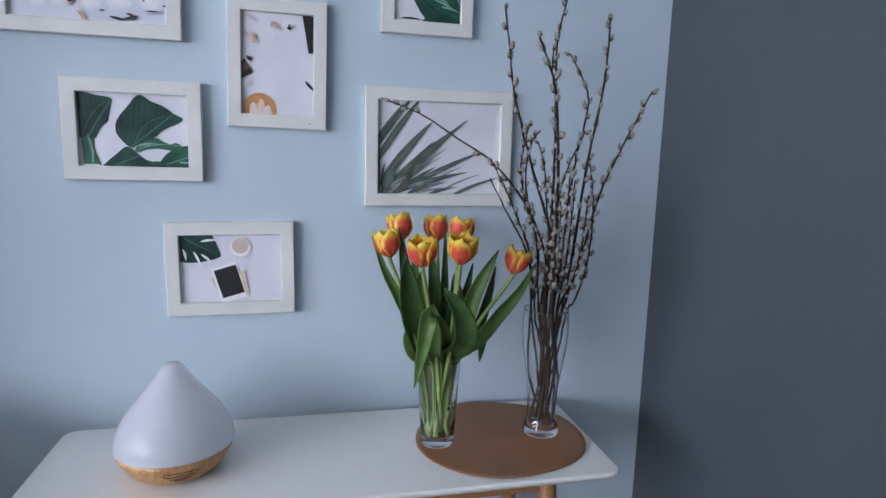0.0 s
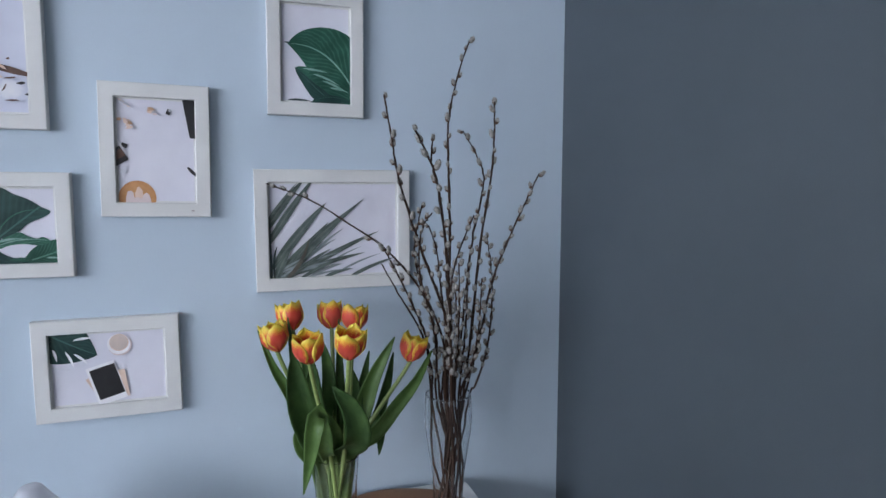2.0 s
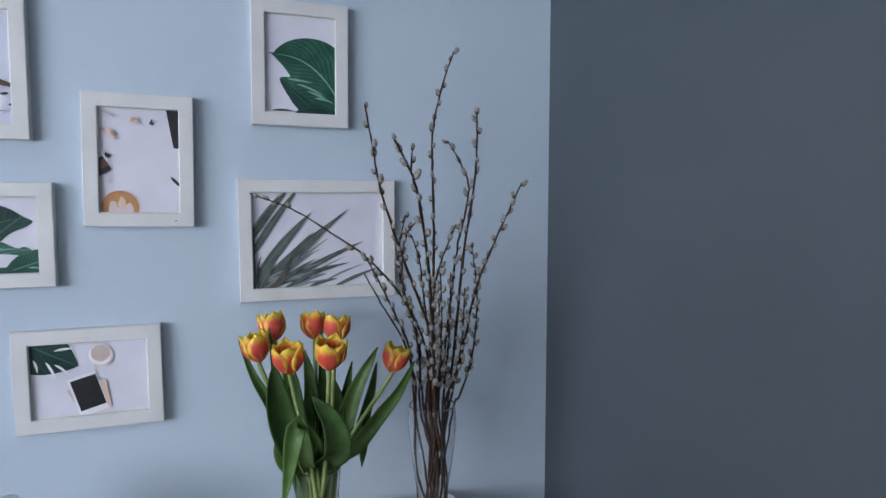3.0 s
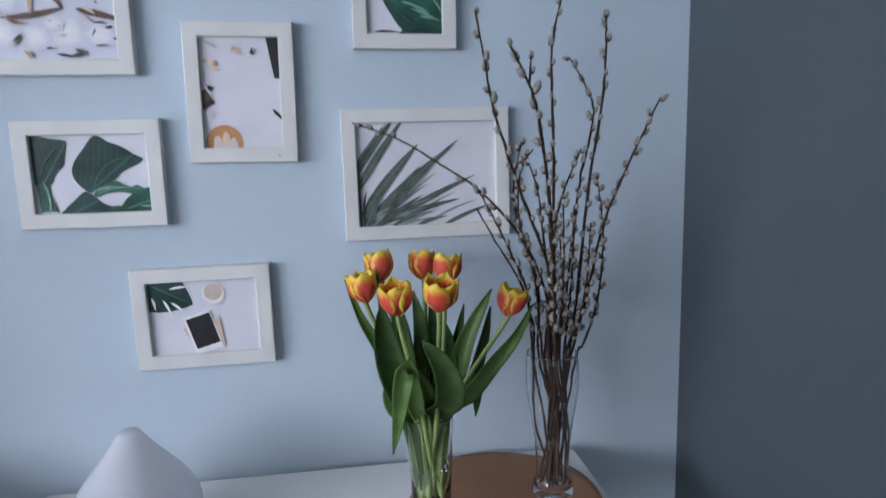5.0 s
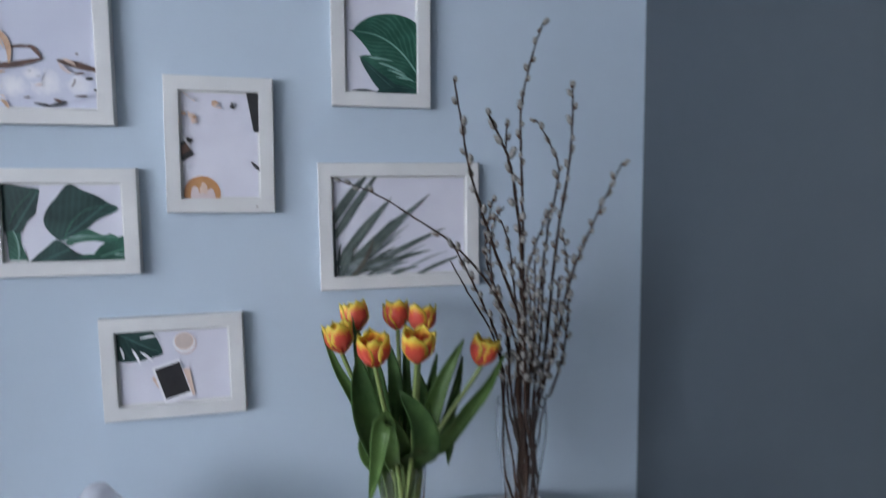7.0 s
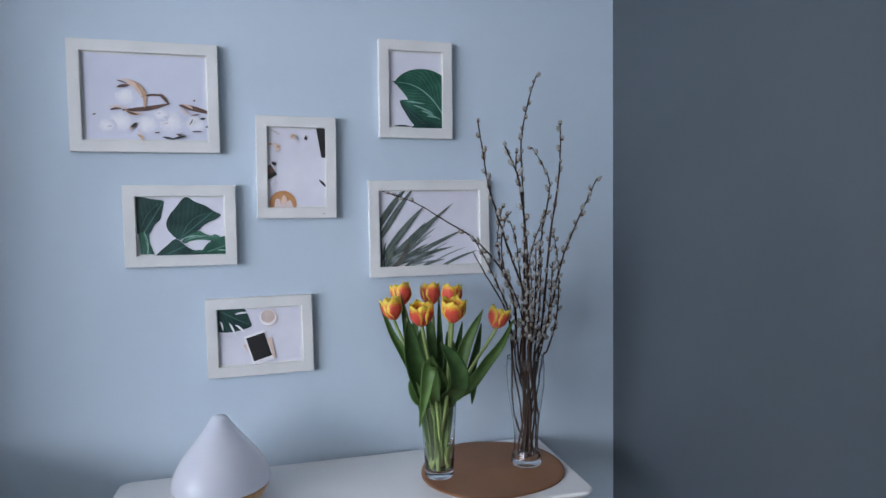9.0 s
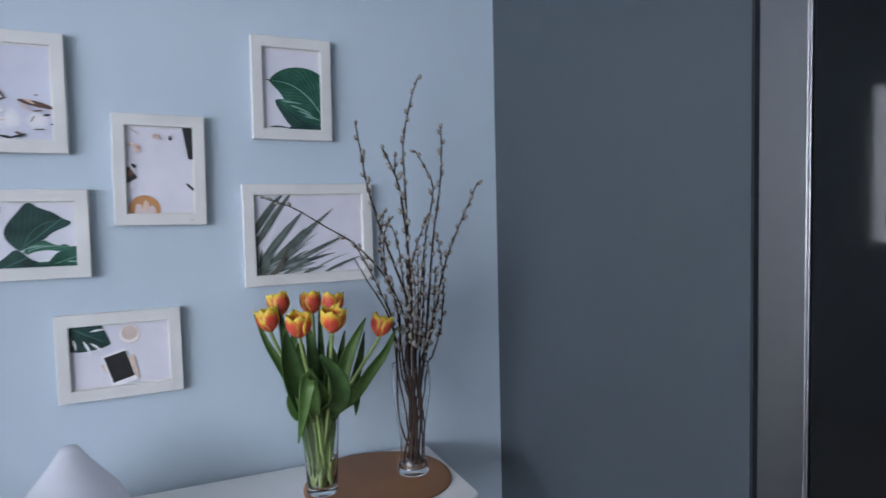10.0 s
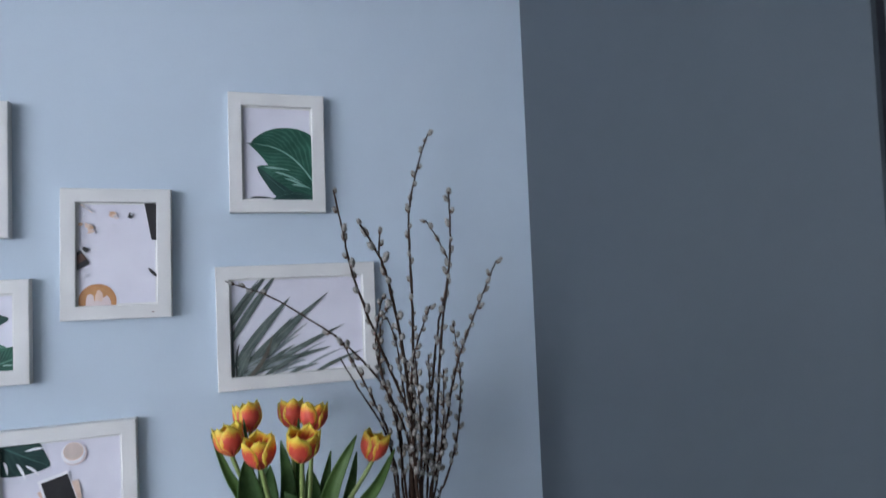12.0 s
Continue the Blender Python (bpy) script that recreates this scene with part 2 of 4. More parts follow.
# ---- mesh helpers ----
def mesh_of(name, bm, mats):
    bmesh.ops.recalc_face_normals(bm, faces=bm.faces)
    me = bpy.data.meshes.new(name)
    bm.to_mesh(me)
    bm.free()
    for m in mats if isinstance(mats, (list, tuple)) else [mats]:
        me.materials.append(m)
    return me


def part(name, bm, mats, parent=None, label="", smooth=False):
    """One mesh object, under a thing or part if one is given."""
    me = mesh_of(name, bm, mats)
    if smooth:
        me.polygons.foreach_set("use_smooth", [True] * len(me.polygons))
    ob = new(name, me)
    if parent is not None:
        ob.parent = parent
    return tagged(ob, label)


def thing(name, at, label, category, group="", turn=0.0):
    ob = new(name)
    ob.empty_display_size = 0.05
    ob.location = at
    ob.rotation_euler[2] = radians(turn)
    return tagged(ob, label, category, group)


def box(bm, x0, x1, y0, y1, z0, z1, bevel=0.0, segments=2):
    made = bmesh.ops.create_cube(bm, size=1.0)["verts"]
    for v in made:
        v.co = Vector(((x0 + x1) / 2 + v.co.x * (x1 - x0), (y0 + y1) / 2 + v.co.y * (y1 - y0), (z0 + z1) / 2 + v.co.z * (z1 - z0)))
    if bevel:
        edges = list({e for v in made for e in v.link_edges})
        bmesh.ops.bevel(bm, geom=edges, offset=bevel, segments=segments, affect="EDGES", profile=0.6)
    return bm


def boxed(*sizes, bevel=0.0):
    bm = bmesh.new()
    for s in sizes:
        box(bm, *s, bevel=bevel)
    return bm


def lathe(profile, steps=48, bm=None):
    """A closed or open turned shape from (radius, height) pairs."""
    bm = bm or bmesh.new()
    rings = []
    for r, z in profile:
        if r < 1e-6:
            rings.append([bm.verts.new((0, 0, z))])
        else:
            rings.append([bm.verts.new((r * math.cos(2 * math.pi * k / steps), r * math.sin(2 * math.pi * k / steps), z)) for k in range(steps)])
    for a, b in zip(rings, rings[1:]):
        for k in range(steps):
            j = (k + 1) % steps
            if len(a) == 1 and len(b) == 1:
                continue
            if len(a) == 1:
                bm.faces.new((a[0], b[k], b[j]))
            elif len(b) == 1:
                bm.faces.new((a[k], a[j], b[0]))
            else:
                bm.faces.new((a[k], a[j], b[j], b[k]))
    return bm


def spline(points, n):
    """n + 1 places along a smooth curve through the points."""
    p = [Vector(q) for q in points]
    p = [p[0] * 2 - p[1]] + p + [p[-1] * 2 - p[-2]]
    out, spans = [], len(points) - 1
    for k in range(n + 1):
        s = k / n * spans
        i = min(int(s), spans - 1)
        f = s - i
        a, b, c, d = p[i:i + 4]
        out.append(0.5 * (2 * b + (c - a) * f + (2 * a - 5 * b + 4 * c - d) * f ** 2 + (3 * b - a - 3 * c + d) * f ** 3))
    return out


def tube(points, radius, sides=8, bm=None):
    """A tapered round stem along points; radius is a function of 0 to 1."""
    bm = bm or bmesh.new()
    rings, ref = [], Vector((0.31, 0.87, 0.2))
    for k, p in enumerate(points):
        d = (points[min(k + 1, len(points) - 1)] - points[max(k - 1, 0)]).normalized()
        a = d.cross(ref).normalized()
        b = d.cross(a)
        r = radius(k / (len(points) - 1))
        rings.append([bm.verts.new(p + r * (math.cos(2 * math.pi * j / sides) * a + math.sin(2 * math.pi * j / sides) * b)) for j in range(sides)])
    for x, y in zip(rings, rings[1:]):
        for j in range(sides):
            bm.faces.new((x[j], x[(j + 1) % sides], y[(j + 1) % sides], y[j]))
    bm.faces.new(rings[0][::-1])
    bm.faces.new(rings[-1])
    return bm


def sheet(place, nu, nv, thick, bm=None):
    """A thin solid sheet from place(u, v), u and v from 0 to 1, with both faces and rims."""
    bm = bm or bmesh.new()
    uv = bm.loops.layers.uv.verify()
    grid = [[Vector(place(i / nu, j / nv)) for i in range(nu + 1)] for j in range(nv + 1)]
    sides = []
    for sign in (0.5, -0.5):
        rows = []
        for j in range(nv + 1):
            row = []
            for i in range(nu + 1):
                du = grid[j][min(i + 1, nu)] - grid[j][max(i - 1, 0)]
                dv = grid[min(j + 1, nv)][i] - grid[max(j - 1, 0)][i]
                n = du.cross(dv)
                n = n.normalized() if n.length > 1e-12 else Vector((0, 0, 1))
                row.append(bm.verts.new(grid[j][i] + n * thick * sign))
            rows.append(row)
        sides.append(rows)
    front, back = sides

    def face(vs, uvs):
        f = bm.faces.new(vs)
        for l, c in zip(f.loops, uvs):
            l[uv].uv = c

    for j in range(nv):
        for i in range(nu):
            c = ((i / nu, j / nv), ((i + 1) / nu, j / nv), ((i + 1) / nu, (j + 1) / nv), (i / nu, (j + 1) / nv))
            face((front[j][i], front[j][i + 1], front[j + 1][i + 1], front[j + 1][i]), c)
            face((back[j][i], back[j + 1][i], back[j + 1][i + 1], back[j][i + 1]), (c[0], c[3], c[2], c[1]))
    for j in range(nv):
        face((front[j][0], front[j + 1][0], back[j + 1][0], back[j][0]), ((0, j / nv), (0, (j + 1) / nv)) * 2)
        face((front[j][nu], back[j][nu], back[j + 1][nu], front[j + 1][nu]), ((1, j / nv), (1, (j + 1) / nv)) * 2)
    for i in range(nu):
        face((front[0][i], back[0][i], back[0][i + 1], front[0][i + 1]), ((i / nu, 0), ((i + 1) / nu, 0)) * 2)
        face((front[nv][i], front[nv][i + 1], back[nv][i + 1], back[nv][i]), ((i / nu, 1), ((i + 1) / nu, 1)) * 2)
    return bm


# ---- the room ----
WALL_Y, EAST, WEST, SOUTH, CEIL, TOP = 1.166, 0.57, -3.2, -4.6, 2.6, 0.742


def structure(name, bm, mats, label):
    ob = part(name, bm, mats)
    return tagged(ob, label, name.split("_")[0], kind="structure")


structure("floor", boxed((WEST - 0.12, 1.2, SOUTH - 0.1, WALL_Y + 0.12, -0.1, 0.0)), FLOOR_WOOD, "dark oak floor of the room")
structure("ceiling", boxed((WEST - 0.12, 1.2, SOUTH - 0.1, WALL_Y + 0.12, CEIL, CEIL + 0.1)), WHITE_WALL, "plain white painted ceiling")
structure("wall_north", boxed((WEST - 0.12, 1.2, WALL_Y, WALL_Y + 0.12, 0, CEIL)), WALL_BLUE, "pale blue-grey painted wall with framed pictures")
structure("wall_east", boxed((EAST, EAST + 0.1, 0.4115, WALL_Y, 0, CEIL)), WALL_GREY, "dark slate grey satin wall panel")
structure("wall_east_rear", boxed((EAST, EAST + 0.1, SOUTH, -0.33, 0, CEIL), (1.1, 1.2, SOUTH, WALL_Y, 0, CEIL)), WALL_GREY, "dark slate grey wall past the appliance")
structure("wall_south", boxed((WEST - 0.12, 1.2, SOUTH - 0.1, SOUTH, 0, CEIL)), WHITE_WALL, "plain white painted wall")
WIN_Y0, WIN_Y1, WIN_Z0, WIN_Z1 = -3.15, 0.25, 1.0, 2.06
structure("wall_west", boxed((WEST - 0.12, WEST, SOUTH, WIN_Y0, 0, CEIL), (WEST - 0.12, WEST, WIN_Y1, WALL_Y, 0, CEIL),
                             (WEST - 0.12, WEST, WIN_Y0, WIN_Y1, 0, WIN_Z0), (WEST - 0.12, WEST, WIN_Y0, WIN_Y1, WIN_Z1, CEIL)), WALL_BLUE, "pale blue-grey painted wall round a window")
# Added out of view: blocks window light so the wall's lower left darkens.
structure("wall_low", boxed((-0.968, -0.86, 0.60, WALL_Y - 0.002, 0, 0.86), bevel=0.004), WALL_BLUE, "unseen low half wall added to shade the lower left")
# Invented full-height stub, never in view; cuts the lamp to grade the wall leftwards.
structure("wall_return", boxed((-1.05, -0.97, WALL_Y - 0.235, WALL_Y - 0.002, 0, CEIL)), WALL_BLUE, "unseen short wall stub added to dim the left of the north wall")
structure("ground", boxed((-400, 400, -400, 400, -1.2, -1.0)), GRASS, "green lawn outside the window")


def window():
    ob = thing("window_1", (WEST + 0.03, (WIN_Y0 + WIN_Y1) / 2, WIN_Z0), "wide white framed window with three clear panes", "window")
    ob["kind"] = "structure"
    hw, h = (WIN_Y1 - WIN_Y0) / 2, WIN_Z1 - WIN_Z0
    bars = [-hw + 0.025 + k * (2 * hw - 0.05) / 3 for k in range(4)]
    bm = bmesh.new()
    for z0, z1 in ((0, 0.05), (h - 0.05, h)):
        box(bm, -0.04, 0.0, -hw, hw, z0, z1, bevel=0.004)
    for y in bars:
        box(bm, -0.04, 0.0, y - 0.025, y + 0.025, 0.05, h - 0.05, bevel=0.004)
    part("window_frame", bm, FRAME_WHITE, ob)
    for a, b in zip(bars, bars[1:]):
        pane = part("pane", boxed((-0.025, -0.02, a + 0.025, b - 0.025, 0.05, h - 0.05)), GLASS, ob, "clear glass pane")
        pane.visible_shadow = False
    part("window_sill", boxed((0.0, 0.1, -hw, hw, -0.002, 0.02), bevel=0.003), FRAME_WHITE, ob)


window()


def far_trees():
    bm = bmesh.new()
    rng = random.Random(5)
    for k in range(70):
        y = -70 + k * 2.2 + rng.uniform(-1, 1)
        x = -60 + rng.uniform(-6, 6)
        r = rng.uniform(0.8, 2.2)
        made = bmesh.ops.create_icosphere(bm, subdivisions=2, radius=r)["verts"]
        for v in made:
            v.co = v.co * (1 + 0.3 * noise.noise(v.co * 0.9 + Vector((k, 0, 0)))) + Vector((x, y, r * 0.7 - 1.2))
    ob = part("far_trees", bm, HEDGE)
    tagged(ob, "distant dark green row of trees", "trees", kind="stuff")


far_trees()


# ---- tall appliance beside the grey panel ----
def appliance():
    ob = thing("tall_refrigerator", (EAST, 0.406, 0.0), "tall steel refrigerator with a black glass door ajar", "refrigerator")
    part("door_seal", boxed((0.006, 0.05, -0.005, 0.0055, 0.0, 2.3)), SEAM_BLACK, ob, "black recessed seal")
    part("side_panel", boxed((0.0015, 0.05, -0.0785, -0.0052, 0.0, 2.3), bevel=0.0025), STEEL, ob, "brushed steel side strip")
    part("edge_trim", boxed((0.0, 0.04, -0.0835, -0.0790, 0.0, 2.3), bevel=0.0015), STEEL_EDGE, ob, "bright polished steel edge")
    door = boxed((0.0, 0.03, -0.62, 0.0, 0.0, 2.3), bevel=0.002)
    bmesh.ops.transform(door, matrix=Matrix.Translation((0.0015, -0.0855, 0)) @ Matrix.Rotation(radians(16.2), 4, "Z"), verts=door.verts)
    part("glass_door", door, BLACK_GLASS, ob, "glossy black glass door")
    part("carcass", boxed((0.25, 0.5, -0.72, 0.0, 0.0, 2.3)), SEAM_BLACK, ob)
    return ob


appliance()


# ---- the table ----
TX0, TX1, TY0, TY1 = -0.582, 0.350, 0.842, 1.149


def console_table():
    cx, cy = (TX0 + TX1) / 2, (TY0 + TY1) / 2
    ob = thing("console_table", (cx, cy, 0), "narrow console table with white top and oak legs", "table")
    hx, hy, r = (TX1 - TX0) / 2, (TY1 - TY0) / 2, 0.022
    outline = []
    for sx, sy, a0 in ((1, 1, 0), (-1, 1, 90), (-1, -1, 180), (1, -1, 270)):
        for k in range(7):
            a = radians(a0 + 15 * k)
            outline.append((sx * (hx - r) + r * math.cos(a), sy * (hy - r) + r * math.sin(a)))
    bm = bmesh.new()
    rings = []
    for inset, z in ((0.010, TOP - 0.016), (0.001, TOP - 0.008), (0.0, TOP - 0.004), (0.0008, TOP - 0.001), (0.0025, TOP)):
        rings.append([bm.verts.new((x * (1 - inset / hx), y * (1 - inset / hy), z)) for x, y in outline])
    n = len(outline)
    for a, b in zip(rings, rings[1:]):
        for k in range(n):
            bm.faces.new((a[k], a[(k + 1) % n], b[(k + 1) % n], b[k]))
    bm.faces.new(rings[0][::-1])
    bm.faces.new(rings[-1])
    part("tabletop", bm, TABLE_WHITE, ob, "white lacquered top with rounded corners")
    lx, ly = hx - 0.115, hy - 0.05
    for sx in (-1, 1):
        for sy in (-1, 1):
            top, foot = Vector((sx * lx, sy * ly, TOP - 0.0165)), Vector((sx * (lx + 0.05), sy * (ly + 0.03), 0.0))
            part("leg", tube([top.lerp(foot, k / 6) for k in range(7)], lambda s: 0.0165 - 0.006 * s, 16), OAK, ob, smooth=True)
    for sy in (-1, 1):
        part("apron", boxed((-lx + 0.014, lx - 0.014, sy * ly - 0.009, sy * ly + 0.009, TOP - 0.046, TOP - 0.0165), bevel=0.002), OAK, ob)
    for sx in (-1, 1):
        part("apron", boxed((sx * lx - 0.009, sx * lx + 0.009, -ly + 0.014, ly - 0.014, TOP - 0.046, TOP - 0.0165), bevel=0.002), OAK, ob)


console_table()


def leather_mat():
    cx, cy, z = 0.184, 0.998, TOP
    ob = thing("table_mat", (cx, cy, z), "round brown leather mat lying on the white table", "placemat")
    bm = bmesh.new()
    steps, rings = 96, []
    for f, h in ((0.985, 0.0004), (1.0, 0.0012), (1.0, 0.0026), (0.993, 0.0034), (0.93, 0.0034), (0.6, 0.0034), (0.3, 0.0034)):
        ring = []
        for k in range(steps):
            a = 2 * math.pi * k / steps
            r = 0.1515 + 0.0035 * math.cos(2 * a - 0.6) + 0.003 * math.cos(3 * a + 1.0) - 0.0015 * math.cos(5 * a)
            lift = 0.0022 * max(0.0, f - 0.8) * 5 * (0.5 + 0.5 * math.sin(3 * a + 0.7))
            ring.append(bm.verts.new((f * r * math.cos(a), f * r * math.sin(a), h + lift)))
        rings.append(ring)
    for i, (a, b) in enumerate(zip(rings, rings[1:])):
        for k in range(steps):
            face = bm.faces.new((a[k], a[(k + 1) % steps], b[(k + 1) % steps], b[k]))
            face.material_index = 1 if i < 2 else 0
    bm.faces.new(rings[-1])
    bm.faces.new(rings[0][::-1])
    part("leather_disc", bm, [LEATHER, LEATHER_EDGE], ob, smooth=True)


leather_mat()
MAT_TOP = TOP + 0.0037


def aroma_diffuser():
    ob = thing("aroma_diffuser", (-0.3640, 0.979, TOP + 0.0005), "white teardrop aroma diffuser with a pale wood base", "diffuser", turn=-92)
    part("base", lathe([(0, 0), (0.050, 0), (0.056, 0.002), (0.068, 0.011), (0.079, 0.024), (0.0865, 0.038), (0.0888, 0.047), (0.0, 0.047)]), DIFFUSER_WOOD, ob, "pale wood-grain base", True)
    prof = [(0.0, 0.0475), (0.0895, 0.0475), (0.0900, 0.049), (0.0897, 0.056), (0.0868, 0.068), (0.0800, 0.083), (0.0712, 0.098), (0.0606, 0.112), (0.0500, 0.125), (0.0397, 0.138), (0.0306, 0.150), (0.0232, 0.1605), (0.0180, 0.1685), (0.0152, 0.1730), (0.0118, 0.1757), (0.0072, 0.1772), (0.0030, 0.1778), (0.0, 0.1778)]
    part("cover", lathe(prof, 64), DIFFUSER_WHITE, ob, "glossy white teardrop cover", True)

    def on_base(u, z):
        r = 0.0700 + (z - 0.0135) * 0.80
        return Vector((r * math.cos(u), r * math.sin(u), z)) + Vector((math.cos(u), math.sin(u), -0.6)).normalized() * 0.0012

    for u0, u1, z0, z1 in ((0.02, 0.30, 0.0275, 0.0365), (0.32, 0.60, 0.0275, 0.0365)):
        ring = [on_base(u0 + (u1 - u0) * (0.5 + 0.5 * math.copysign(abs(math.cos(a)) ** 0.5, math.cos(a))), z0 + (z1 - z0) * (0.5 + 0.5 * math.copysign(abs(math.sin(a)) ** 0.5, math.sin(a)))) for a in [2 * math.pi * k / 32 for k in range(33)]]
        part("button", tube(ring, lambda s: 0.0007, 6), BUTTON_BROWN, ob, "button outlined in brown")
    for u0, u1, z in ((0.10, 0.50, 0.0215), (0.18, 0.44, 0.0175)):
        part("label_bar", tube([on_base(u0 + (u1 - u0) * k / 8, z) for k in range(9)], lambda s: 0.0008, 6), BUTTON_BROWN, ob, "small brown line of print")


aroma_diffuser()


# ---- framed pictures ----
FRONT, BACK_Y, BORDER = 1.1495, 1.1655, 0.0235


class Print:
    """Flat printed shapes on a photo; places run from 0 to 1 over the sheet."""

    def __init__(self, parent, w, h):
        self.parent, self.w, self.h, self.level = parent, w, h, 0

    def add(self, name, quads, material):
        """quads: polygons of ((x, y), (u, v)) corners, cut off at the sheet's edge."""
        self.level += 1
        y = -0.00015 * self.level
        bm = bmesh.new()
        uv = bm.loops.layers.uv.verify()
        for poly in quads:
            for axis, sign, edge in ((0, 1, 0.002), (0, -1, -0.998), (1, 1, 0.002), (1, -1, -0.998)):
                out = []
                for a, b in zip(poly, poly[1:] + poly[:1]):
                    da, db = sign * a[0][axis] - edge, sign * b[0][axis] - edge
                    if da >= 0:
                        out.append(a)
                    if (da >= 0) != (db >= 0):
                        f = da / (da - db)
                        out.append(tuple(tuple(p + (q - p) * f for p, q in zip(s, r)) for s, r in zip(a, b)))
                poly = out
                if len(poly) < 3:
                    break
            if len(poly) < 3:
                continue
            f = bm.faces.new([bm.verts.new(((p[0] - 0.5) * self.w, y, (p[1] - 0.5) * self.h)) for p, _ in poly])
            for l, (_, c) in zip(f.loops, poly):
                l[uv].uv = c
        if not bm.faces:
            bm.free()
            return
        for f in bm.faces:
            f.normal_update()
            if f.normal.y > 0:
                f.normal_flip()
        me = bpy.data.meshes.new(name)
        bm.to_mesh(me)
        bm.free()
        me.materials.append(material)
        ob = new(name, me)
        ob.parent = self.parent

    def blade(self, name, p0, p1, p2, left, right, material, sharp=0.75, n=22, wave=0.0, point=0.8):
        """A leaf from p0 past p1 to p2, its halves left and right wide, pointed at both ends."""
        k = self.w / self.h
        q = [Vector((a, b / k)) for a, b in (p0, p1, p2)]
        rows = []
        for i in range(n + 1):
            t = i / n
            c = q[0] * (1 - t) ** 2 + q[1] * 2 * t * (1 - t) + q[2] * t * t
            d = ((q[1] - q[0]) * (1 - t) + (q[2] - q[1]) * t).normalized()
            side = Vector((-d.y, d.x))
            f = (math.sin(math.pi * min(1.0, t ** sharp))) ** point if 0 < t < 1 else 0.0
            f *= 1 + wave * math.sin(t * 17 + p0[0] * 9)
            rows.append([c + side * left * f, c, c - side * right * f])
        quads = []
        for i in range(n):
            for j in range(2):
                cs = []
                for a, b in ((i, j), (i, j + 1), (i + 1, j + 1), (i + 1, j)):
                    v = rows[a][b]
                    cs.append(((v.x, v.y * k), (b / 2, a / n)))
                quads.append(cs)
        self.add(name, quads, material)

    def oval(self, name, c, rx, material, squash=1.0, n=40, wobble=0.0):
        k = self.w / self.h
        cs = []
        for i in range(n):
            a = 2 * math.pi * i / n
            r = rx * (1 + wobble * math.sin(5 * a + c[0] * 20) + wobble * math.sin(9 * a + c[1] * 30))
            cs.append(((c[0] + r * math.cos(a), c[1] + r * squash * k * math.sin(a)), (0.5 + 0.5 * math.cos(a), 0.5 + 0.5 * math.sin(a))))
        self.add(name, [cs], material)

    def outline(self, name, points, root, tip, width, material):
        """A soft-cornered shape; its grain runs from root to tip."""
        k = self.w / self.h
        n = len(points)
        axis = Vector((tip[0] - root[0], (tip[1] - root[1]) / k))
        along, cs = axis.length, []
        axis.normalize()
        for i in range(n):
            a, b, c, d = (Vector(points[(i + j) % n]) for j in (-1, 0, 1, 2))
            for f in (0.0, 0.25, 0.5, 0.75):
                q = 0.5 * (2 * b + (c - a) * f + (2 * a - 5 * b + 4 * c - d) * f ** 2 + (3 * b - a - 3 * c + d) * f ** 3)
                off = Vector((q.x - root[0], (q.y - root[1]) / k))
                cs.append(((q.x, q.y), (0.5 + (off.y * axis.x - off.x * axis.y) / width, off.dot(axis) / along)))
        self.add(name, [cs], material)

    def card(self, name, c, w, h, turn, material):
        k = self.w / self.h
        ca, sa = math.cos(radians(turn)), math.sin(radians(turn))
        cs = []
        for x, y in ((-w, -h), (w, -h), (w, h), (-w, h)):
            cs.append(((c[0] + (x * ca - y * sa) / 2, c[1] + (x * sa + y * ca) / 2 * k), (x / w * 0.5 + 0.5, y / h * 0.5 + 0.5)))
        self.add(name, [cs], material)


def picture_frame(x0, x1, z0, z1, label, tilt=0.0, paper=PAPER):
    """A white moulded frame with a recessed photo; gives the printing surface."""
    w, h, cy = x1 - x0, z1 - z0, BACK_Y
    ob = thing("picture_frame", ((x0 + x1) / 2, cy, (z0 + z1) / 2), label, "picture frame", "framed pictures on the wall")
    ob.rotation_euler[1] = radians(tilt)
    depth, b = BACK_Y - FRONT, BORDER
    prof = ((0.0, 0.0), (0.0, -depth + 0.0012), (0.0012, -depth), (b - 0.0012, -depth), (b, -depth + 0.001), (b, -depth + 0.0075), (b + 0.003, -depth + 0.0075), (b + 0.003, 0.0))
    corners = ((-1, -1), (1, -1), (1, 1), (-1, 1))
    for k in range(4):
        bm = bmesh.new()
        ends = []
        for sx, sz in (corners[k], corners[(k + 1) % 4]):
            ends.append([bm.verts.new((sx * (w / 2 - i), y, sz * (h / 2 - i))) for i, y in prof])
        for i in range(len(prof)):
            j = (i + 1) % len(prof)
            bm.faces.new((ends[0][i], ends[0][j], ends[1][j], ends[1][i]))
        for e in ends:
            bm.faces.new(e)
        part("frame_side", bm, FRAME_WHITE, ob)
    pw, ph = w - 2 * b, h - 2 * b
    bm = bmesh.new()
    nx, nz = 14, 10
    grid = [[bm.verts.new(((i / nx - 0.5) * (pw + 0.004), -depth + 0.0076 + 0.0006, (j / nz - 0.5) * (ph + 0.004))) for i in range(nx + 1)] for j in range(nz + 1)]
    for j in range(nz):
        for i in range(nx):
            bm.faces.new((grid[j][i], grid[j][i + 1], grid[j + 1][i + 1], grid[j + 1][i]))
    photo = part("photo", bm, paper, ob, "white printed photo sheet")
    p = Print(photo, pw, ph)
    p.base = -depth + 0.0078
    return p


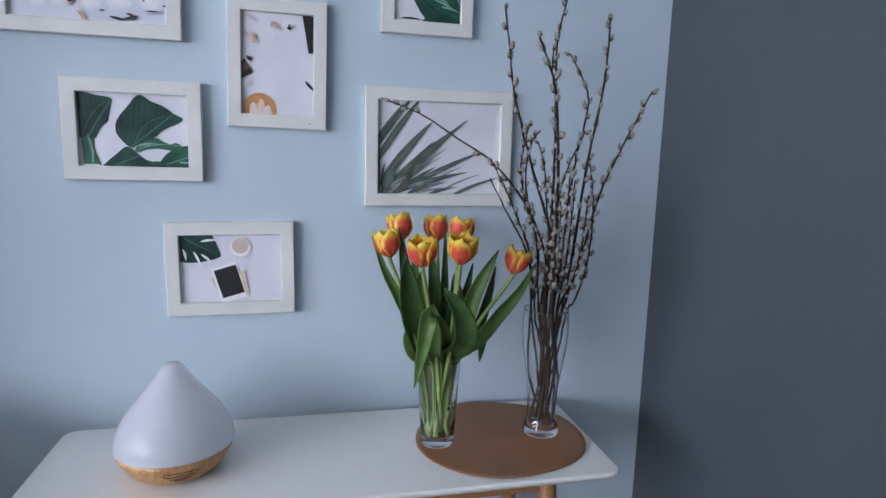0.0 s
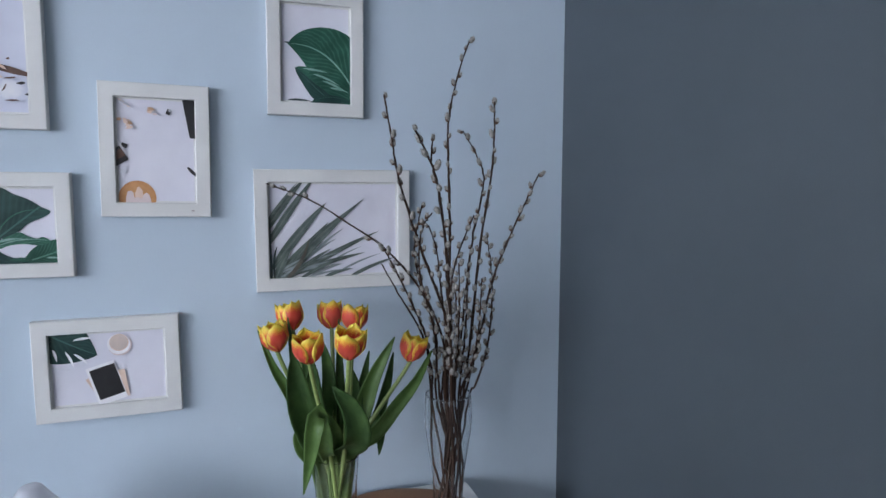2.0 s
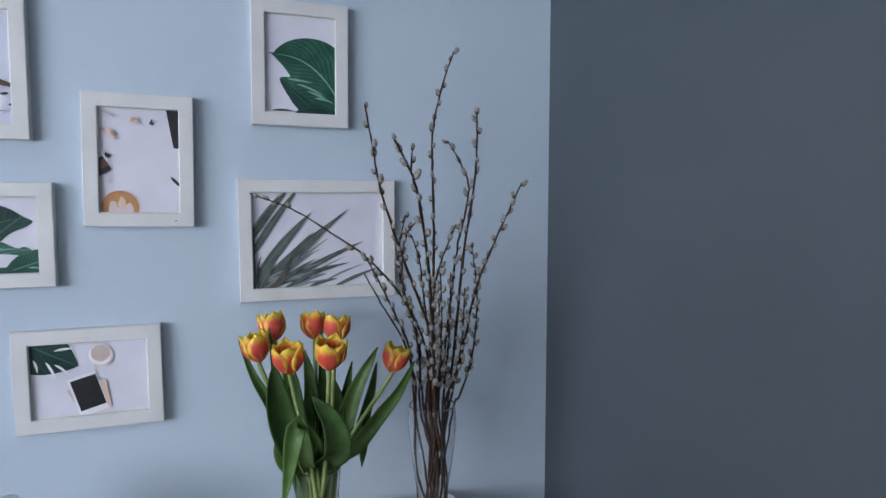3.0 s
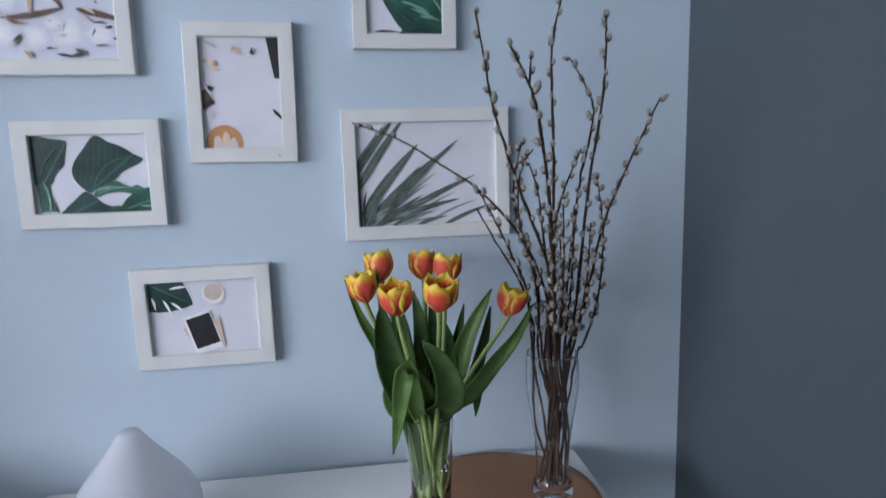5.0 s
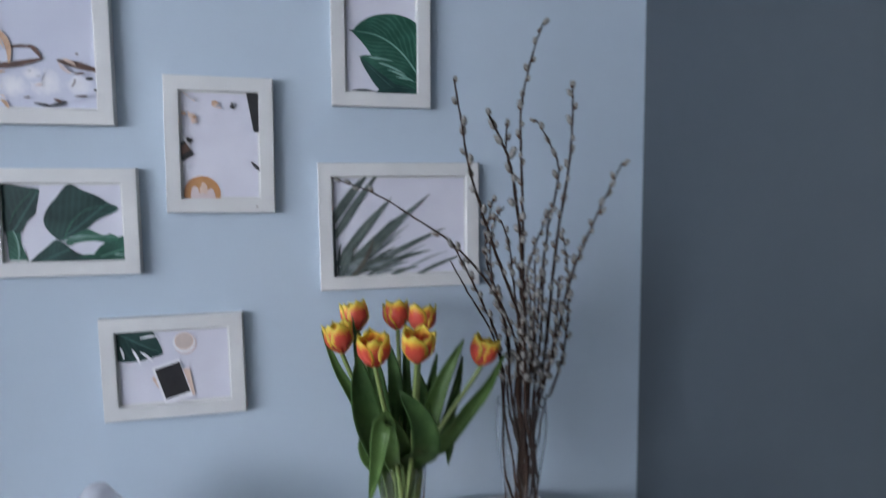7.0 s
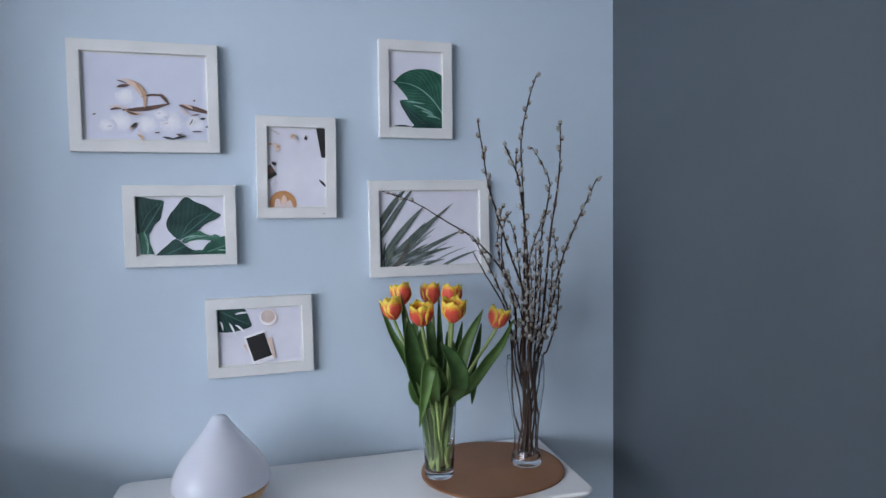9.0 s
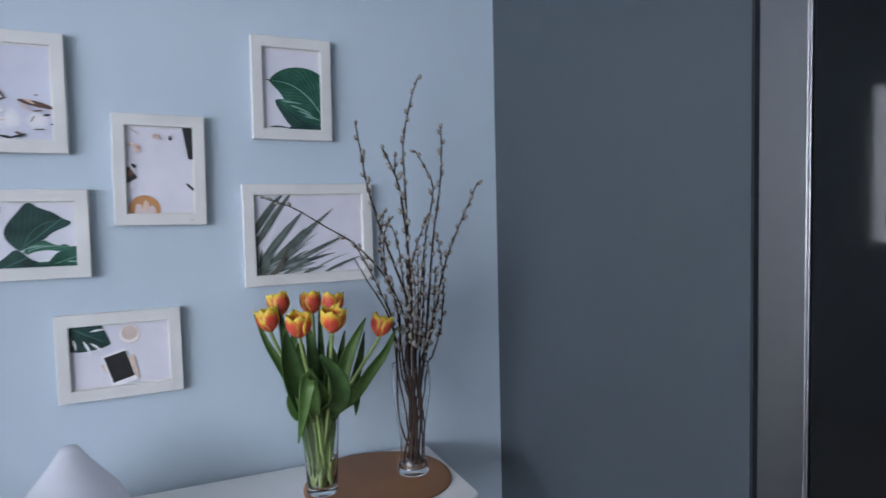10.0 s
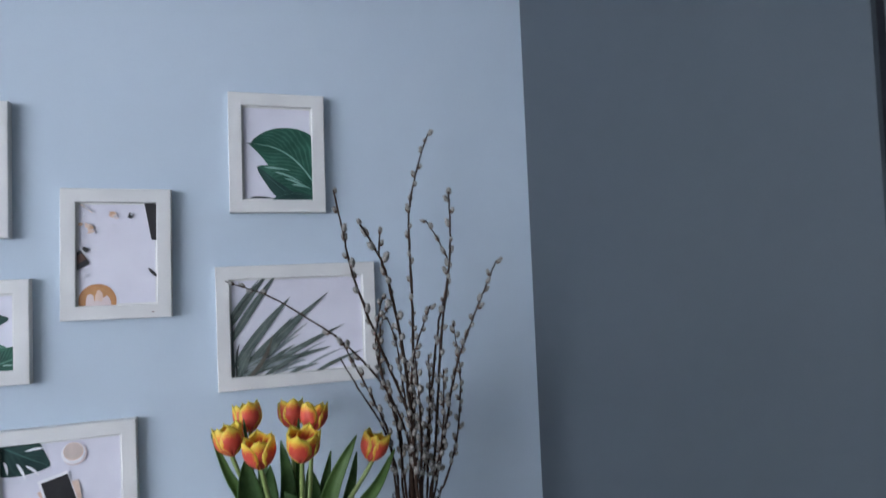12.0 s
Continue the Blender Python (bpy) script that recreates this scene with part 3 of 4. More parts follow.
def add_at(self, name, quads, material, plain=Print.add):
    """Prints lie just in front of the recessed sheet."""
    before = set(self.parent.children)
    plain(self, name, quads, material)
    for ob in set(self.parent.children) - before:
        ob.location.y = self.base


Print.add = add_at
BLACK_INK = ink("black", (0.010, 0.010, 0.012), (0.018, 0.018, 0.020))
BROWN_INK = ink("brown", (0.055, 0.026, 0.02), (0.14, 0.07, 0.048))
TAN_INK = ink("tan", (0.42, 0.25, 0.15), (0.60, 0.40, 0.27))
PEACH_INK = ink("peach", (0.62, 0.45, 0.36), (0.72, 0.56, 0.47))
ROSE_INK = ink("rose", (0.60, 0.50, 0.50), (0.66, 0.57, 0.56))
WHITE_INK = ink("white", (0.78, 0.78, 0.81), (0.83, 0.83, 0.86))
GREY_INK = ink("grey", (0.40, 0.41, 0.46), (0.52, 0.53, 0.58))
PALE_INK = ink("pale_grey", (0.58, 0.59, 0.655), (0.66, 0.67, 0.735))
CREMA_INK = ink("crema", (0.42, 0.19, 0.065), (0.56, 0.29, 0.12))
DARK_INK = ink("dark_leaf_shade", (0.007, 0.019, 0.019), (0.014, 0.032, 0.032))
MINT_INK = ink("mint", (0.13, 0.28, 0.22), (0.30, 0.45, 0.40))


def cotton_picture():
    p = picture_frame(-0.645, -0.3595, 1.431, 1.656, "white landscape frame with a cotton twig photo", 0.4, PAPER_BLUE)
    for x, y, r in ((0.345, 0.49, 0.085), (0.30, 0.20, 0.10), (0.70, 0.21, 0.115), (0.51, 0.18, 0.09), (0.90, 0.20, 0.085), (0.19, 0.16, 0.07), (0.62, 0.30, 0.06)):
        p.oval("print_boll", (x, y), r * 1.1, COTTON_PRINT, 0.85, wobble=0.05)
    # stalk and its loop
    p.blade("print_twig", (0.30, 0.35), (0.52, 0.355), (0.70, 0.445), 0.020, 0.020, BROWN_INK, 0.9)
    p.blade("print_twig", (0.46, 0.505), (0.60, 0.565), (0.645, 0.50), 0.010, 0.010, BROWN_INK, 0.8)
    p.blade("print_twig", (0.60, 0.545), (0.65, 0.52), (0.68, 0.42), 0.014, 0.014, BROWN_INK, 0.9)
    p.blade("print_twig", (0.76, 0.425), (0.90, 0.385), (1.06, 0.325), 0.022, 0.022, BROWN_INK, 0.8)
    # curled husk above the stalk
    p.blade("print_husk", (0.485, 0.375), (0.53, 0.66), (0.33, 0.705), 0.020, 0.016, TAN_INK, 0.8)
    for x, y, m in ((0.32, 0.665, PEACH_INK), (0.34, 0.69, ROSE_INK), (0.30, 0.70, PEACH_INK)):
        p.blade("print_husk", (x, y), (0.42, y + 0.01), (0.465, 0.50), 0.011, 0.011, m, 1.0)
    p.blade("print_husk", (0.27, 0.605), (0.32, 0.635), (0.385, 0.635), 0.013, 0.011, BROWN_INK, 0.9)
    p.blade("print_husk", (0.275, 0.685), (0.32, 0.68), (0.365, 0.645), 0.006, 0.006, BROWN_INK, 0.9)
    # scraps left of and below the stalk
    p.blade("print_husk", (0.20, 0.375), (0.26, 0.40), (0.35, 0.375), 0.014, 0.010, ROSE_INK, 1.0)
    p.blade("print_husk", (0.215, 0.345), (0.25, 0.375), (0.31, 0.365), 0.009, 0.009, BROWN_INK, 1.0)
    p.blade("print_husk", (0.33, 0.37), (0.37, 0.28), (0.47, 0.32), 0.014, 0.012, TAN_INK, 1.0)
    p.blade("print_husk", (0.34, 0.345), (0.38, 0.31), (0.44, 0.30), 0.009, 0.009, BROWN_INK, 1.0)
    p.blade("print_husk", (0.355, 0.125), (0.39, 0.17), (0.43, 0.20), 0.016, 0.014, PEACH_INK, 1.0)
    p.blade("print_husk", (0.425, 0.075), (0.46, 0.06), (0.475, -0.01), 0.012, 0.012, TAN_INK, 1.0)
    p.blade("print_husk", (0.775, 0.41), (0.80, 0.33), (0.86, 0.31), 0.014, 0.010, ROSE_INK, 1.0)
    p.blade("print_husk", (0.80, 0.43), (0.85, 0.42), (0.88, 0.38), 0.010, 0.010, PEACH_INK, 1.0)
    for x, y, dx, dy, w, m in ((0.37, 0.15, 0.055, 0.06, 0.013, BLACK_INK), (0.62, 0.05, 0.11, -0.03, 0.010, BLACK_INK), (0.70, 0.025, 0.12, 0.045, 0.010, BLACK_INK), (0.735, 0.085, 0.05, -0.02, 0.010, BROWN_INK), (0.56, 0.095, 0.045, 0.005, 0.006, BROWN_INK),
                               (0.63, 0.20, 0.05, 0.015, 0.008, ROSE_INK), (0.64, 0.275, 0.03, 0.01, 0.007, GREY_INK), (0.59, 0.32, 0.03, 0.005, 0.005, GREY_INK), (0.845, 0.19, 0.03, 0.075, 0.005, BROWN_INK), (0.86, 0.305, 0.075, 0.015, 0.006, BROWN_INK),
                               (0.93, 0.265, 0.055, 0.01, 0.010, BLACK_INK), (0.975, 0.17, 0.05, 0.015, 0.009, BLACK_INK), (0.86, 0.115, 0.09, 0.005, 0.006, BROWN_INK), (0.88, 0.475, 0.022, 0.003, 0.007, BROWN_INK), (0.08, 0.29, 0.03, 0.005, 0.006, BROWN_INK), (0.19, 0.155, 0.04, 0.01, 0.007, GREY_INK), (0.43, 0.115, 0.03, -0.03, 0.006, PEACH_INK)):
        p.blade("print_fleck", (x, y), (x + dx / 2 + 0.01, y + dy / 2), (x + dx, y + dy), w, w, m, 1.0, 8)


def latte_picture():
    p = picture_frame(-0.2885, -0.118, 1.289, 1.5105, "white portrait frame with a latte flat-lay photo", 0.9)
    p.oval("print_saucer", (0.27, 0.035), 0.255, PALE_INK)
    p.oval("print_cup", (0.25, 0.045), 0.235, CREMA_INK)
    for x, y, r, s in ((0.16, 0.03, 0.055, 2.2), (0.27, 0.06, 0.05, 2.6), (0.36, 0.02, 0.055, 1.9), (0.26, -0.02, 0.16, 0.6)):
        p.oval("print_foam", (x, y), r, PEACH_INK if r < 0.052 else ROSE_INK, s, 24, 0.04)
    p.add("print_phone", [[((0.835, 1.02), (0, 0)), ((0.925, 0.645), (0, 1)), ((0.94, 0.632), (0, 1)), ((1.02, 0.632), (1, 1)), ((1.02, 1.02), (1, 0))]], BLACK_INK)
    p.blade("print_pen", (0.885, 0.355), (0.95, 0.30), (1.05, 0.24), 0.022, 0.022, BLACK_INK, 0.8)
    p.card("print_clip", (0.665, 0.875), 0.055, 0.075, -25, BLACK_INK)
    p.card("print_clip", (0.105, 0.545), 0.075, 0.055, -25, BLACK_INK)
    p.card("print_photo", (0.02, 0.44), 0.19, 0.21, 32, BLACK_INK)
    p.card("print_photo", (0.03, 0.455), 0.15, 0.10, 32, BROWN_INK)
    p.blade("print_wire", (0.02, 0.60), (0.07, 0.53), (0.14, 0.46), 0.010, 0.010, WHITE_INK, 1.0)
    p.blade("print_stick", (0.04, 0.985), (0.11, 0.95), (0.20, 0.90), 0.013, 0.013, PEACH_INK, 1.0)
    for x, y, r, m in ((0.15, 0.77, 0.045, PEACH_INK), (0.18, 0.755, 0.035, TAN_INK), (0.05, 0.79, 0.03, TAN_INK), (0.155, 0.735, 0.025, PEACH_INK), (0.44, 0.875, 0.04, PEACH_INK), (0.42, 0.885, 0.022, TAN_INK), (0.48, 0.865, 0.025, GREY_INK), (0.46, 0.78, 0.03, PALE_INK), (0.09, 0.30, 0.035, PALE_INK)):
        p.oval("print_petal", (x, y), r, m, 0.7, 20, 0.12)
    for x, y, dx, dy, w, m in ((0.03, 0.97, 0.20, -0.07, 0.012, GREY_INK), (0.10, 0.80, 0.06, -0.05, 0.022, PEACH_INK), (0.40, 0.905, 0.10, -0.02, 0.018, TAN_INK), (0.46, 0.845, 0.07, 0.0, 0.016, ROSE_INK), (0.13, 0.70, 0.10, 0.02, 0.018, PEACH_INK), (0.05, 0.33, 0.09, 0.02, 0.012, PALE_INK)):
        p.blade("print_scrap", (x, y), (x + dx / 2, y + dy / 2 + 0.01), (x + dx, y + dy), w, w, m, 1.0, 10)
    p.card("print_clip", (0.685, 0.885), 0.030, 0.030, 20, GREY_INK)
    bar = boxed((0.054, 0.058, -0.0168, -0.0161, -0.1012, -0.0998))
    part("frame_mark", bar, BROWN_INK, p.parent.parent, "tiny dark mark on the frame")


def single_leaf_picture():
    p = picture_frame(-0.0195, 0.151, 1.4665, 1.6855, "white portrait frame with a large green leaf photo", 0.6)
    p.blade("print_leaf", (0.08, 0.015), (0.25, 0.05), (0.60, -0.02), 0.02, 0.05, DARK_INK, 0.9)
    p.blade("print_leaf", (1.05, -0.16), (0.62, 0.06), (0.20, 0.355), 0.15, 0.19, PRINT_DARK_LEAF, 0.8, wave=0.04, point=0.7)
    p.blade("print_leaf", (1.06, -0.02), (0.64, 0.27), (0.21, 0.36), 0.11, 0.14, PRINT_LEAF, 0.8, wave=0.03)
    p.blade("print_leaf", (1.20, -0.10), (0.82, 0.64), (0.10, 0.590), 0.40, 0.45, PRINT_LEAF, 0.90, wave=0.015, point=0.85)
    p.blade("print_rib", (1.20, -0.10), (0.82, 0.64), (0.10, 0.590), 0.010, 0.011, MINT_INK, 0.5)
    p.blade("print_tip", (0.16, 0.59), (0.10, 0.61), (0.05, 0.60), 0.010, 0.010, PRINT_DARK_LEAF, 1.0, 8)
    for x, y, w, h in ((0.30, 0.350, 0.38, -0.03), (0.45, 0.300, 0.40, -0.11), (0.58, 0.235, 0.40, -0.12), (0.70, 0.165, 0.26, -0.03)):
        p.blade("print_shine", (x, y), (x + w * 0.4, y + h * 0.2), (x + w, y + h), 0.020, 0.012, MINT_INK, 0.9)
    p.blade("print_leaf", (0.36, -0.05), (0.60, 0.15), (1.05, 0.02), 0.03, 0.10, PRINT_DARK_LEAF, 0.9)


def twin_leaf_picture():
    p = picture_frame(-0.555, -0.3335, 1.1925, 1.363, "white landscape frame with dark green leaves photo", 0.3)
    p.outline("print_leaf", ((0.03, 0.44), (0.13, 0.42), (0.14, 0.2), (0.19, -0.02), (0.05, -0.02), (0.03, 0.2)), (0.15, -0.1), (0.06, 0.5), 0.22, PRINT_LIGHT_LEAF)
    p.outline("print_leaf", ((-0.02, 0.97), (0.17, 0.96), (0.30, 0.93), (0.305, 0.86), (0.28, 0.70), (0.265, 0.61), (0.20, 0.52), (0.14, 0.37), (0.06, 0.40), (-0.02, 0.42)), (0.04, 0.3), (0.34, 1.0), 0.5, PRINT_DARK_LEAF)
    p.outline("print_leaf", ((0.72, -0.02), (0.75, 0.12), (0.82, 0.22), (0.90, 0.28), (1.03, 0.29), (1.03, -0.02)), (0.7, 0.0), (1.1, 0.2), 0.4, PRINT_LEAF)
    p.outline("print_leaf", ((0.50, 0.24), (0.58, 0.35), (0.69, 0.41), (0.76, 0.36), (0.83, 0.325), (0.88, 0.345), (0.94, 0.29), (0.86, 0.235), (0.72, 0.255), (0.60, 0.235), (0.54, 0.20)), (0.50, 0.22), (0.95, 0.31), 0.16, PRINT_LIGHT_LEAF)
    p.outline("print_leaf", ((0.47, 0.26), (0.36, 0.40), (0.33, 0.54), (0.37, 0.69), (0.45, 0.83), (0.52, 0.96), (0.58, 0.985), (0.66, 0.91), (0.78, 0.84), (0.88, 0.74), (0.955, 0.68), (0.90, 0.61), (0.82, 0.56), (0.75, 0.50), (0.69, 0.42), (0.57, 0.34)), (0.44, 0.24), (0.90, 0.78), 0.5, PRINT_DARK_LEAF)
    p.blade("print_rib", (0.485, 0.26), (0.60, 0.80), (0.95, 0.68), 0.007, 0.007, PRINT_LIGHT_LEAF, 0.6)
    p.outline("print_leaf", ((0.24, -0.02), (0.25, 0.07), (0.33, 0.17), (0.41, 0.27), (0.47, 0.25), (0.57, 0.12), (0.68, 0.055), (0.75, -0.02)), (0.3, 0.0), (0.6, 0.2), 0.5, PRINT_DARK_LEAF)
    p.blade("print_rib", (0.10, -0.02), (0.15, 0.22), (0.07, 0.44), 0.008, 0.008, MINT_INK, 0.7)
    p.blade("print_rib", (0.19, -0.02), (0.15, 0.15), (0.12, 0.34), 0.005, 0.005, PRINT_LIGHT_LEAF, 0.7)
    p.blade("print_rib", (0.05, 0.46), (0.12, 0.78), (0.30, 0.92), 0.006, 0.006, PRINT_LIGHT_LEAF, 0.7)
    p.blade("print_rib", (0.52, 0.235), (0.70, 0.36), (0.93, 0.30), 0.006, 0.006, MINT_INK, 0.7)
    p.blade("print_shine", (0.49, 0.27), (0.60, 0.33), (0.72, 0.33), 0.012, 0.010, MINT_INK, 0.8)
    p.blade("print_leaf", (0.60, 0.05), (0.75, 0.07), (0.80, 0.01), 0.02, 0.02, PRINT_LEAF, 0.9)
    p.blade("print_shine", (0.90, 0.07), (0.96, 0.07), (1.02, 0.06), 0.010, 0.006, MINT_INK, 0.9)


def yucca_picture():
    p = picture_frame(-0.048, 0.2365, 1.1505, 1.371, "wide white frame with a spiky yucca leaves photo", 0.0)
    rows = ((0.85, 0.22, 0.50, 0.02, 0.008, 1), (0.69, 0.30, 0.35, 0.05, 0.008, 1), (0.56, 0.50, 0.30, 0.20, 0.010, 1), (0.50, 0.39, 0.25, 0.15, 0.010, 1), (0.54, 0.12, 0.30, 0.0, 0.014, 1), (0.34, 1.03, -0.03, 0.30, 0.028, 0),
            (0.27, 1.03, -0.06, 0.42, 0.028, 0), (0.42, 0.76, 0.01, 0.08, 0.036, 0), (0.71, 0.80, 0.18, 0.16, 0.016, 0), (0.66, 0.74, 0.03, 0.0, 0.034, 0), (0.82, 0.455, 0.18, 0.02, 0.022, 0), (0.71, 0.235, 0.10, 0.0, 0.022, 0),
            (0.97, 0.175, 0.58, -0.04, 0.014, 0), (0.63, 0.07, 0.40, -0.02, 0.014, 0), (0.44, 0.56, 0.10, 0.02, 0.020, 0), (0.36, 0.30, 0.05, -0.02, 0.030, 0), (0.24, 0.20, 0.02, -0.05, 0.030, 0))
    for x, y, bx, by, w, pale in rows:
        x, y = bx + (x - bx) * 1.05, by + (y - by) * 1.05
        mid = ((x + bx) / 2 - 0.012, (y + by) / 2 + 0.035)
        p.blade("print_blade", (bx, by), mid, (x, y), w * 1.0, w * 1.0, PRINT_BLADE_PALE if pale else PRINT_BLADE, 0.7, 16)
    rng = random.Random(8)
    for k in range(7):
        a = rng.uniform(0.15, 1.15)
        r = rng.uniform(0.30, 0.62)
        root = (rng.uniform(0.0, 0.25), rng.uniform(-0.04, 0.06))
        end = (root[0] + r * math.cos(a) * 0.95, root[1] + r * math.sin(a) * 1.05)
        p.blade("print_blade", root, ((root[0] + end[0]) / 2 - 0.02, (root[1] + end[1]) / 2 + 0.03), end, 0.008, 0.008, PRINT_BLADE_PALE, 0.7, 12)
    for x, y, bx, by, w in ((0.22, 1.0, -0.05, 0.50, 0.012), (0.53, 0.56, 0.16, 0.05, 0.014), (0.47, 0.30, 0.12, -0.03, 0.018), (0.16, 0.30, 0.03, -0.06, 0.030), (0.55, 0.20, 0.20, -0.04, 0.014), (0.33, 0.16, 0.08, -0.05, 0.020)):
        p.blade("print_blade", (bx, by), ((x + bx) / 2 - 0.012, (y + by) / 2 + 0.03), (x, y), w, w, PRINT_BLADE, 0.7, 16)
    p.blade("print_blade", (0.01, -0.05), (-0.01, 0.25), (0.015, 0.60), 0.03, 0.02, DARK_INK, 0.6)
    p.blade("print_blade", (0.06, 0.34), (0.02, 0.20), (0.04, -0.03), 0.008, 0.008, DARK_INK, 0.9)
    p.blade("print_blade", (0.10, -0.04), (0.26, 0.14), (0.30, 0.42), 0.016, 0.016, ink("dry_blade", (0.05, 0.045, 0.035), (0.12, 0.115, 0.09)), 0.7)


def monstera_picture():
    p = picture_frame(-0.4035, -0.1795, 0.9475, 1.1195, "white landscape frame with a monstera and phone photo", -0.3)
    p.oval("print_shade", (0.15, 0.80), 0.235, PALE_INK, 0.92)
    p.blade("print_leaf", (-0.06, 1.06), (0.14, 0.86), (0.40, 0.68), 0.24, 0.24, PRINT_DARK_LEAF, 0.62)
    for x0, y0, x1, y1 in ((0.20, 0.90, 0.36, 0.92), (0.13, 0.76, 0.20, 0.53), (0.20, 0.72, 0.31, 0.57), (0.03, 0.80, 0.06, 0.62)):
        p.blade("print_slit", (x0, y0), ((x0 + x1) / 2 + 0.01, (y0 + y1) / 2 + 0.02), (x1, y1), 0.012, 0.012, WHITE_INK, 0.9, 12)
    p.oval("print_saucer", (0.600, 0.80), 0.105, ROSE_INK)
    p.oval("print_saucer", (0.591, 0.815), 0.100, WHITE_INK)
    p.oval("print_cup", (0.593, 0.835), 0.083, PEACH_INK)
    p.oval("print_coffee", (0.591, 0.838), 0.076, ink("milky_coffee", (0.50, 0.42, 0.38), (0.58, 0.49, 0.44)))
    p.card("print_card", (0.465, 0.27), 0.25, 0.27, 29, PEACH_INK)
    p.card("print_card", (0.525, 0.25), 0.25, 0.27, 8, PEACH_INK)
    p.card("print_card", (0.470, 0.285), 0.258, 0.385, 16, WHITE_INK)
    p.card("print_screen", (0.474, 0.305), 0.228, 0.305, 16, BLACK_INK)


cotton_picture()
latte_picture()
single_leaf_picture()
twin_leaf_picture()
yucca_picture()
monstera_picture()


# ---- vases ----
V1, V2 = (0.0665, 0.991), (0.2645, 0.999)


def glass_vase(at, profile_out, wall, floor_z, label):
    ob = thing("glass_vase", (*at, MAT_TOP), label, "vase", "glass vases on the leather mat")
    (ra, za), (rb, zb) = profile_out[-2:]
    near = (rb + (ra - rb) * 0.0012 / (zb - za), zb - 0.0012)
    profile_out = profile_out[:-1] + [near, profile_out[-1]]
    inner = [(max(r - wall, 0.001), z) for r, z in reversed(profile_out) if z > floor_z + 0.002]
    lip = [(profile_out[-1][0] - wall * 0.5, profile_out[-1][1] + wall * 0.35)]
    bowl = [(max(inner[-1][0] - 0.003, 0.004), floor_z + 0.0008), (0.0, floor_z)]
    body = part("vase_body", lathe([(0.0, 0.0032), (profile_out[0][0] * 0.5, 0.0026), (profile_out[0][0] * 0.85, 0.0008)] + profile_out + lip + inner + bowl, 64), GLASS, ob, smooth=True)
    body.visible_shadow = False
    mid, z = profile_out[-1][0] - wall * 0.5, profile_out[-1][1] + wall * 0.35 + 0.0004
    ring = [Vector((mid * math.cos(2 * math.pi * k / 64), mid * math.sin(2 * math.pi * k / 64), z)) for k in range(65)]
    rim = part("rim", tube(ring, lambda s: 0.0009, 8), GLASS, ob, "rounded glass rim", True)
    rim.visible_shadow = False
    return ob


low_vase = glass_vase(V1, [(0.024, 0.0), (0.0285, 0.001), (0.0300, 0.004), (0.0304, 0.02), (0.0325, 0.06), (0.0350, 0.105), (0.0372, 0.140), (0.0380, 0.1545)], 0.0022, 0.014, "straight clear glass vase half full of water")
water = part("water", lathe([(0.0, 0.0155), (0.0250, 0.0165), (0.0274, 0.021), (0.0292, 0.05), (0.0301, 0.069), (0.0305, 0.0705), (0.0296, 0.0698), (0.0, 0.0698)], 48), WATER, low_vase, "clear water", True)
water.visible_shadow = False
glass_vase(V2, [(0.027, 0.0), (0.0325, 0.0015), (0.0340, 0.006), (0.0330, 0.016), (0.0285, 0.026), (0.0262, 0.036), (0.0262, 0.055), (0.0285, 0.090), (0.0345, 0.130), (0.0402, 0.168), (0.0422, 0.195), (0.0415, 0.218), (0.0398, 0.2345)], 0.0020, 0.013, "tall curved clear glass beer-glass vase")


# ---- tulips ----
def petal(a0, height, radius, opening, seed):
    rng = random.Random(seed)
    bend = rng.uniform(-0.06, 0.06)

    def place(u, v):
        s = 2 * u - 1
        half = 0.92 * (0.25 + 0.75 * min(1.0, v / 0.42) ** 0.7) * max(0.0, 1 - max(0.0, (v - 0.50) / 0.50) ** 2.6) ** 0.52 + 0.02
        r = radius * (0.10 + 0.90 * math.sin(min(1.0, v / 0.55) * math.pi / 2) ** 0.8)
        r *= 1 - (0.08 - opening) * max(0.0, (v - 0.5) / 0.5) ** 1.5
        r *= 1 - 0.10 * s * s * (0.4 + v)
        a = a0 + bend * v + s * half
        z = height * (v - 0.10 * s * s * v) + 0.0012 * math.sin(7 * s + seed)
        return (r * math.cos(a), r * math.sin(a), z)

    return sheet(place, 10, 12, 0.0005)


def blade_leaf(points, width, facing, fold, n=16, sharp=0.78):
    """A tulip leaf along a curve, channelled along its middle and turned to face a direction."""
    curve = spline(points, n)
    face_to = Vector(facing).normalized()

    def place(u, v):
        k = v * n
        i = min(int(k), n - 1)
        c = curve[i].lerp(curve[i + 1], k - i)
        d = (curve[min(i + 1, n)] - curve[max(i - 1, 0)]).normalized()
        side = d.cross(face_to)
        side = side.normalized() if side.length > 1e-4 else Vector((1, 0, 0))
        up = side.cross(d).normalized()
        s = 2 * u - 1
        w = width * (0.45 + 0.27 * min(1.0, v / 0.38) + 0.28 * math.sin(math.pi * min(1.0, v ** sharp * 0.98))) * (1 - v ** 5) ** 0.8 + 0.0006
        wave = 0.05 * width * math.sin(v * 9 + s * 2)
        return c + side * s * w + up * (fold * w * (s * s - 0.3) + wave * s)

    return sheet(place, 8, n, 0.0011)


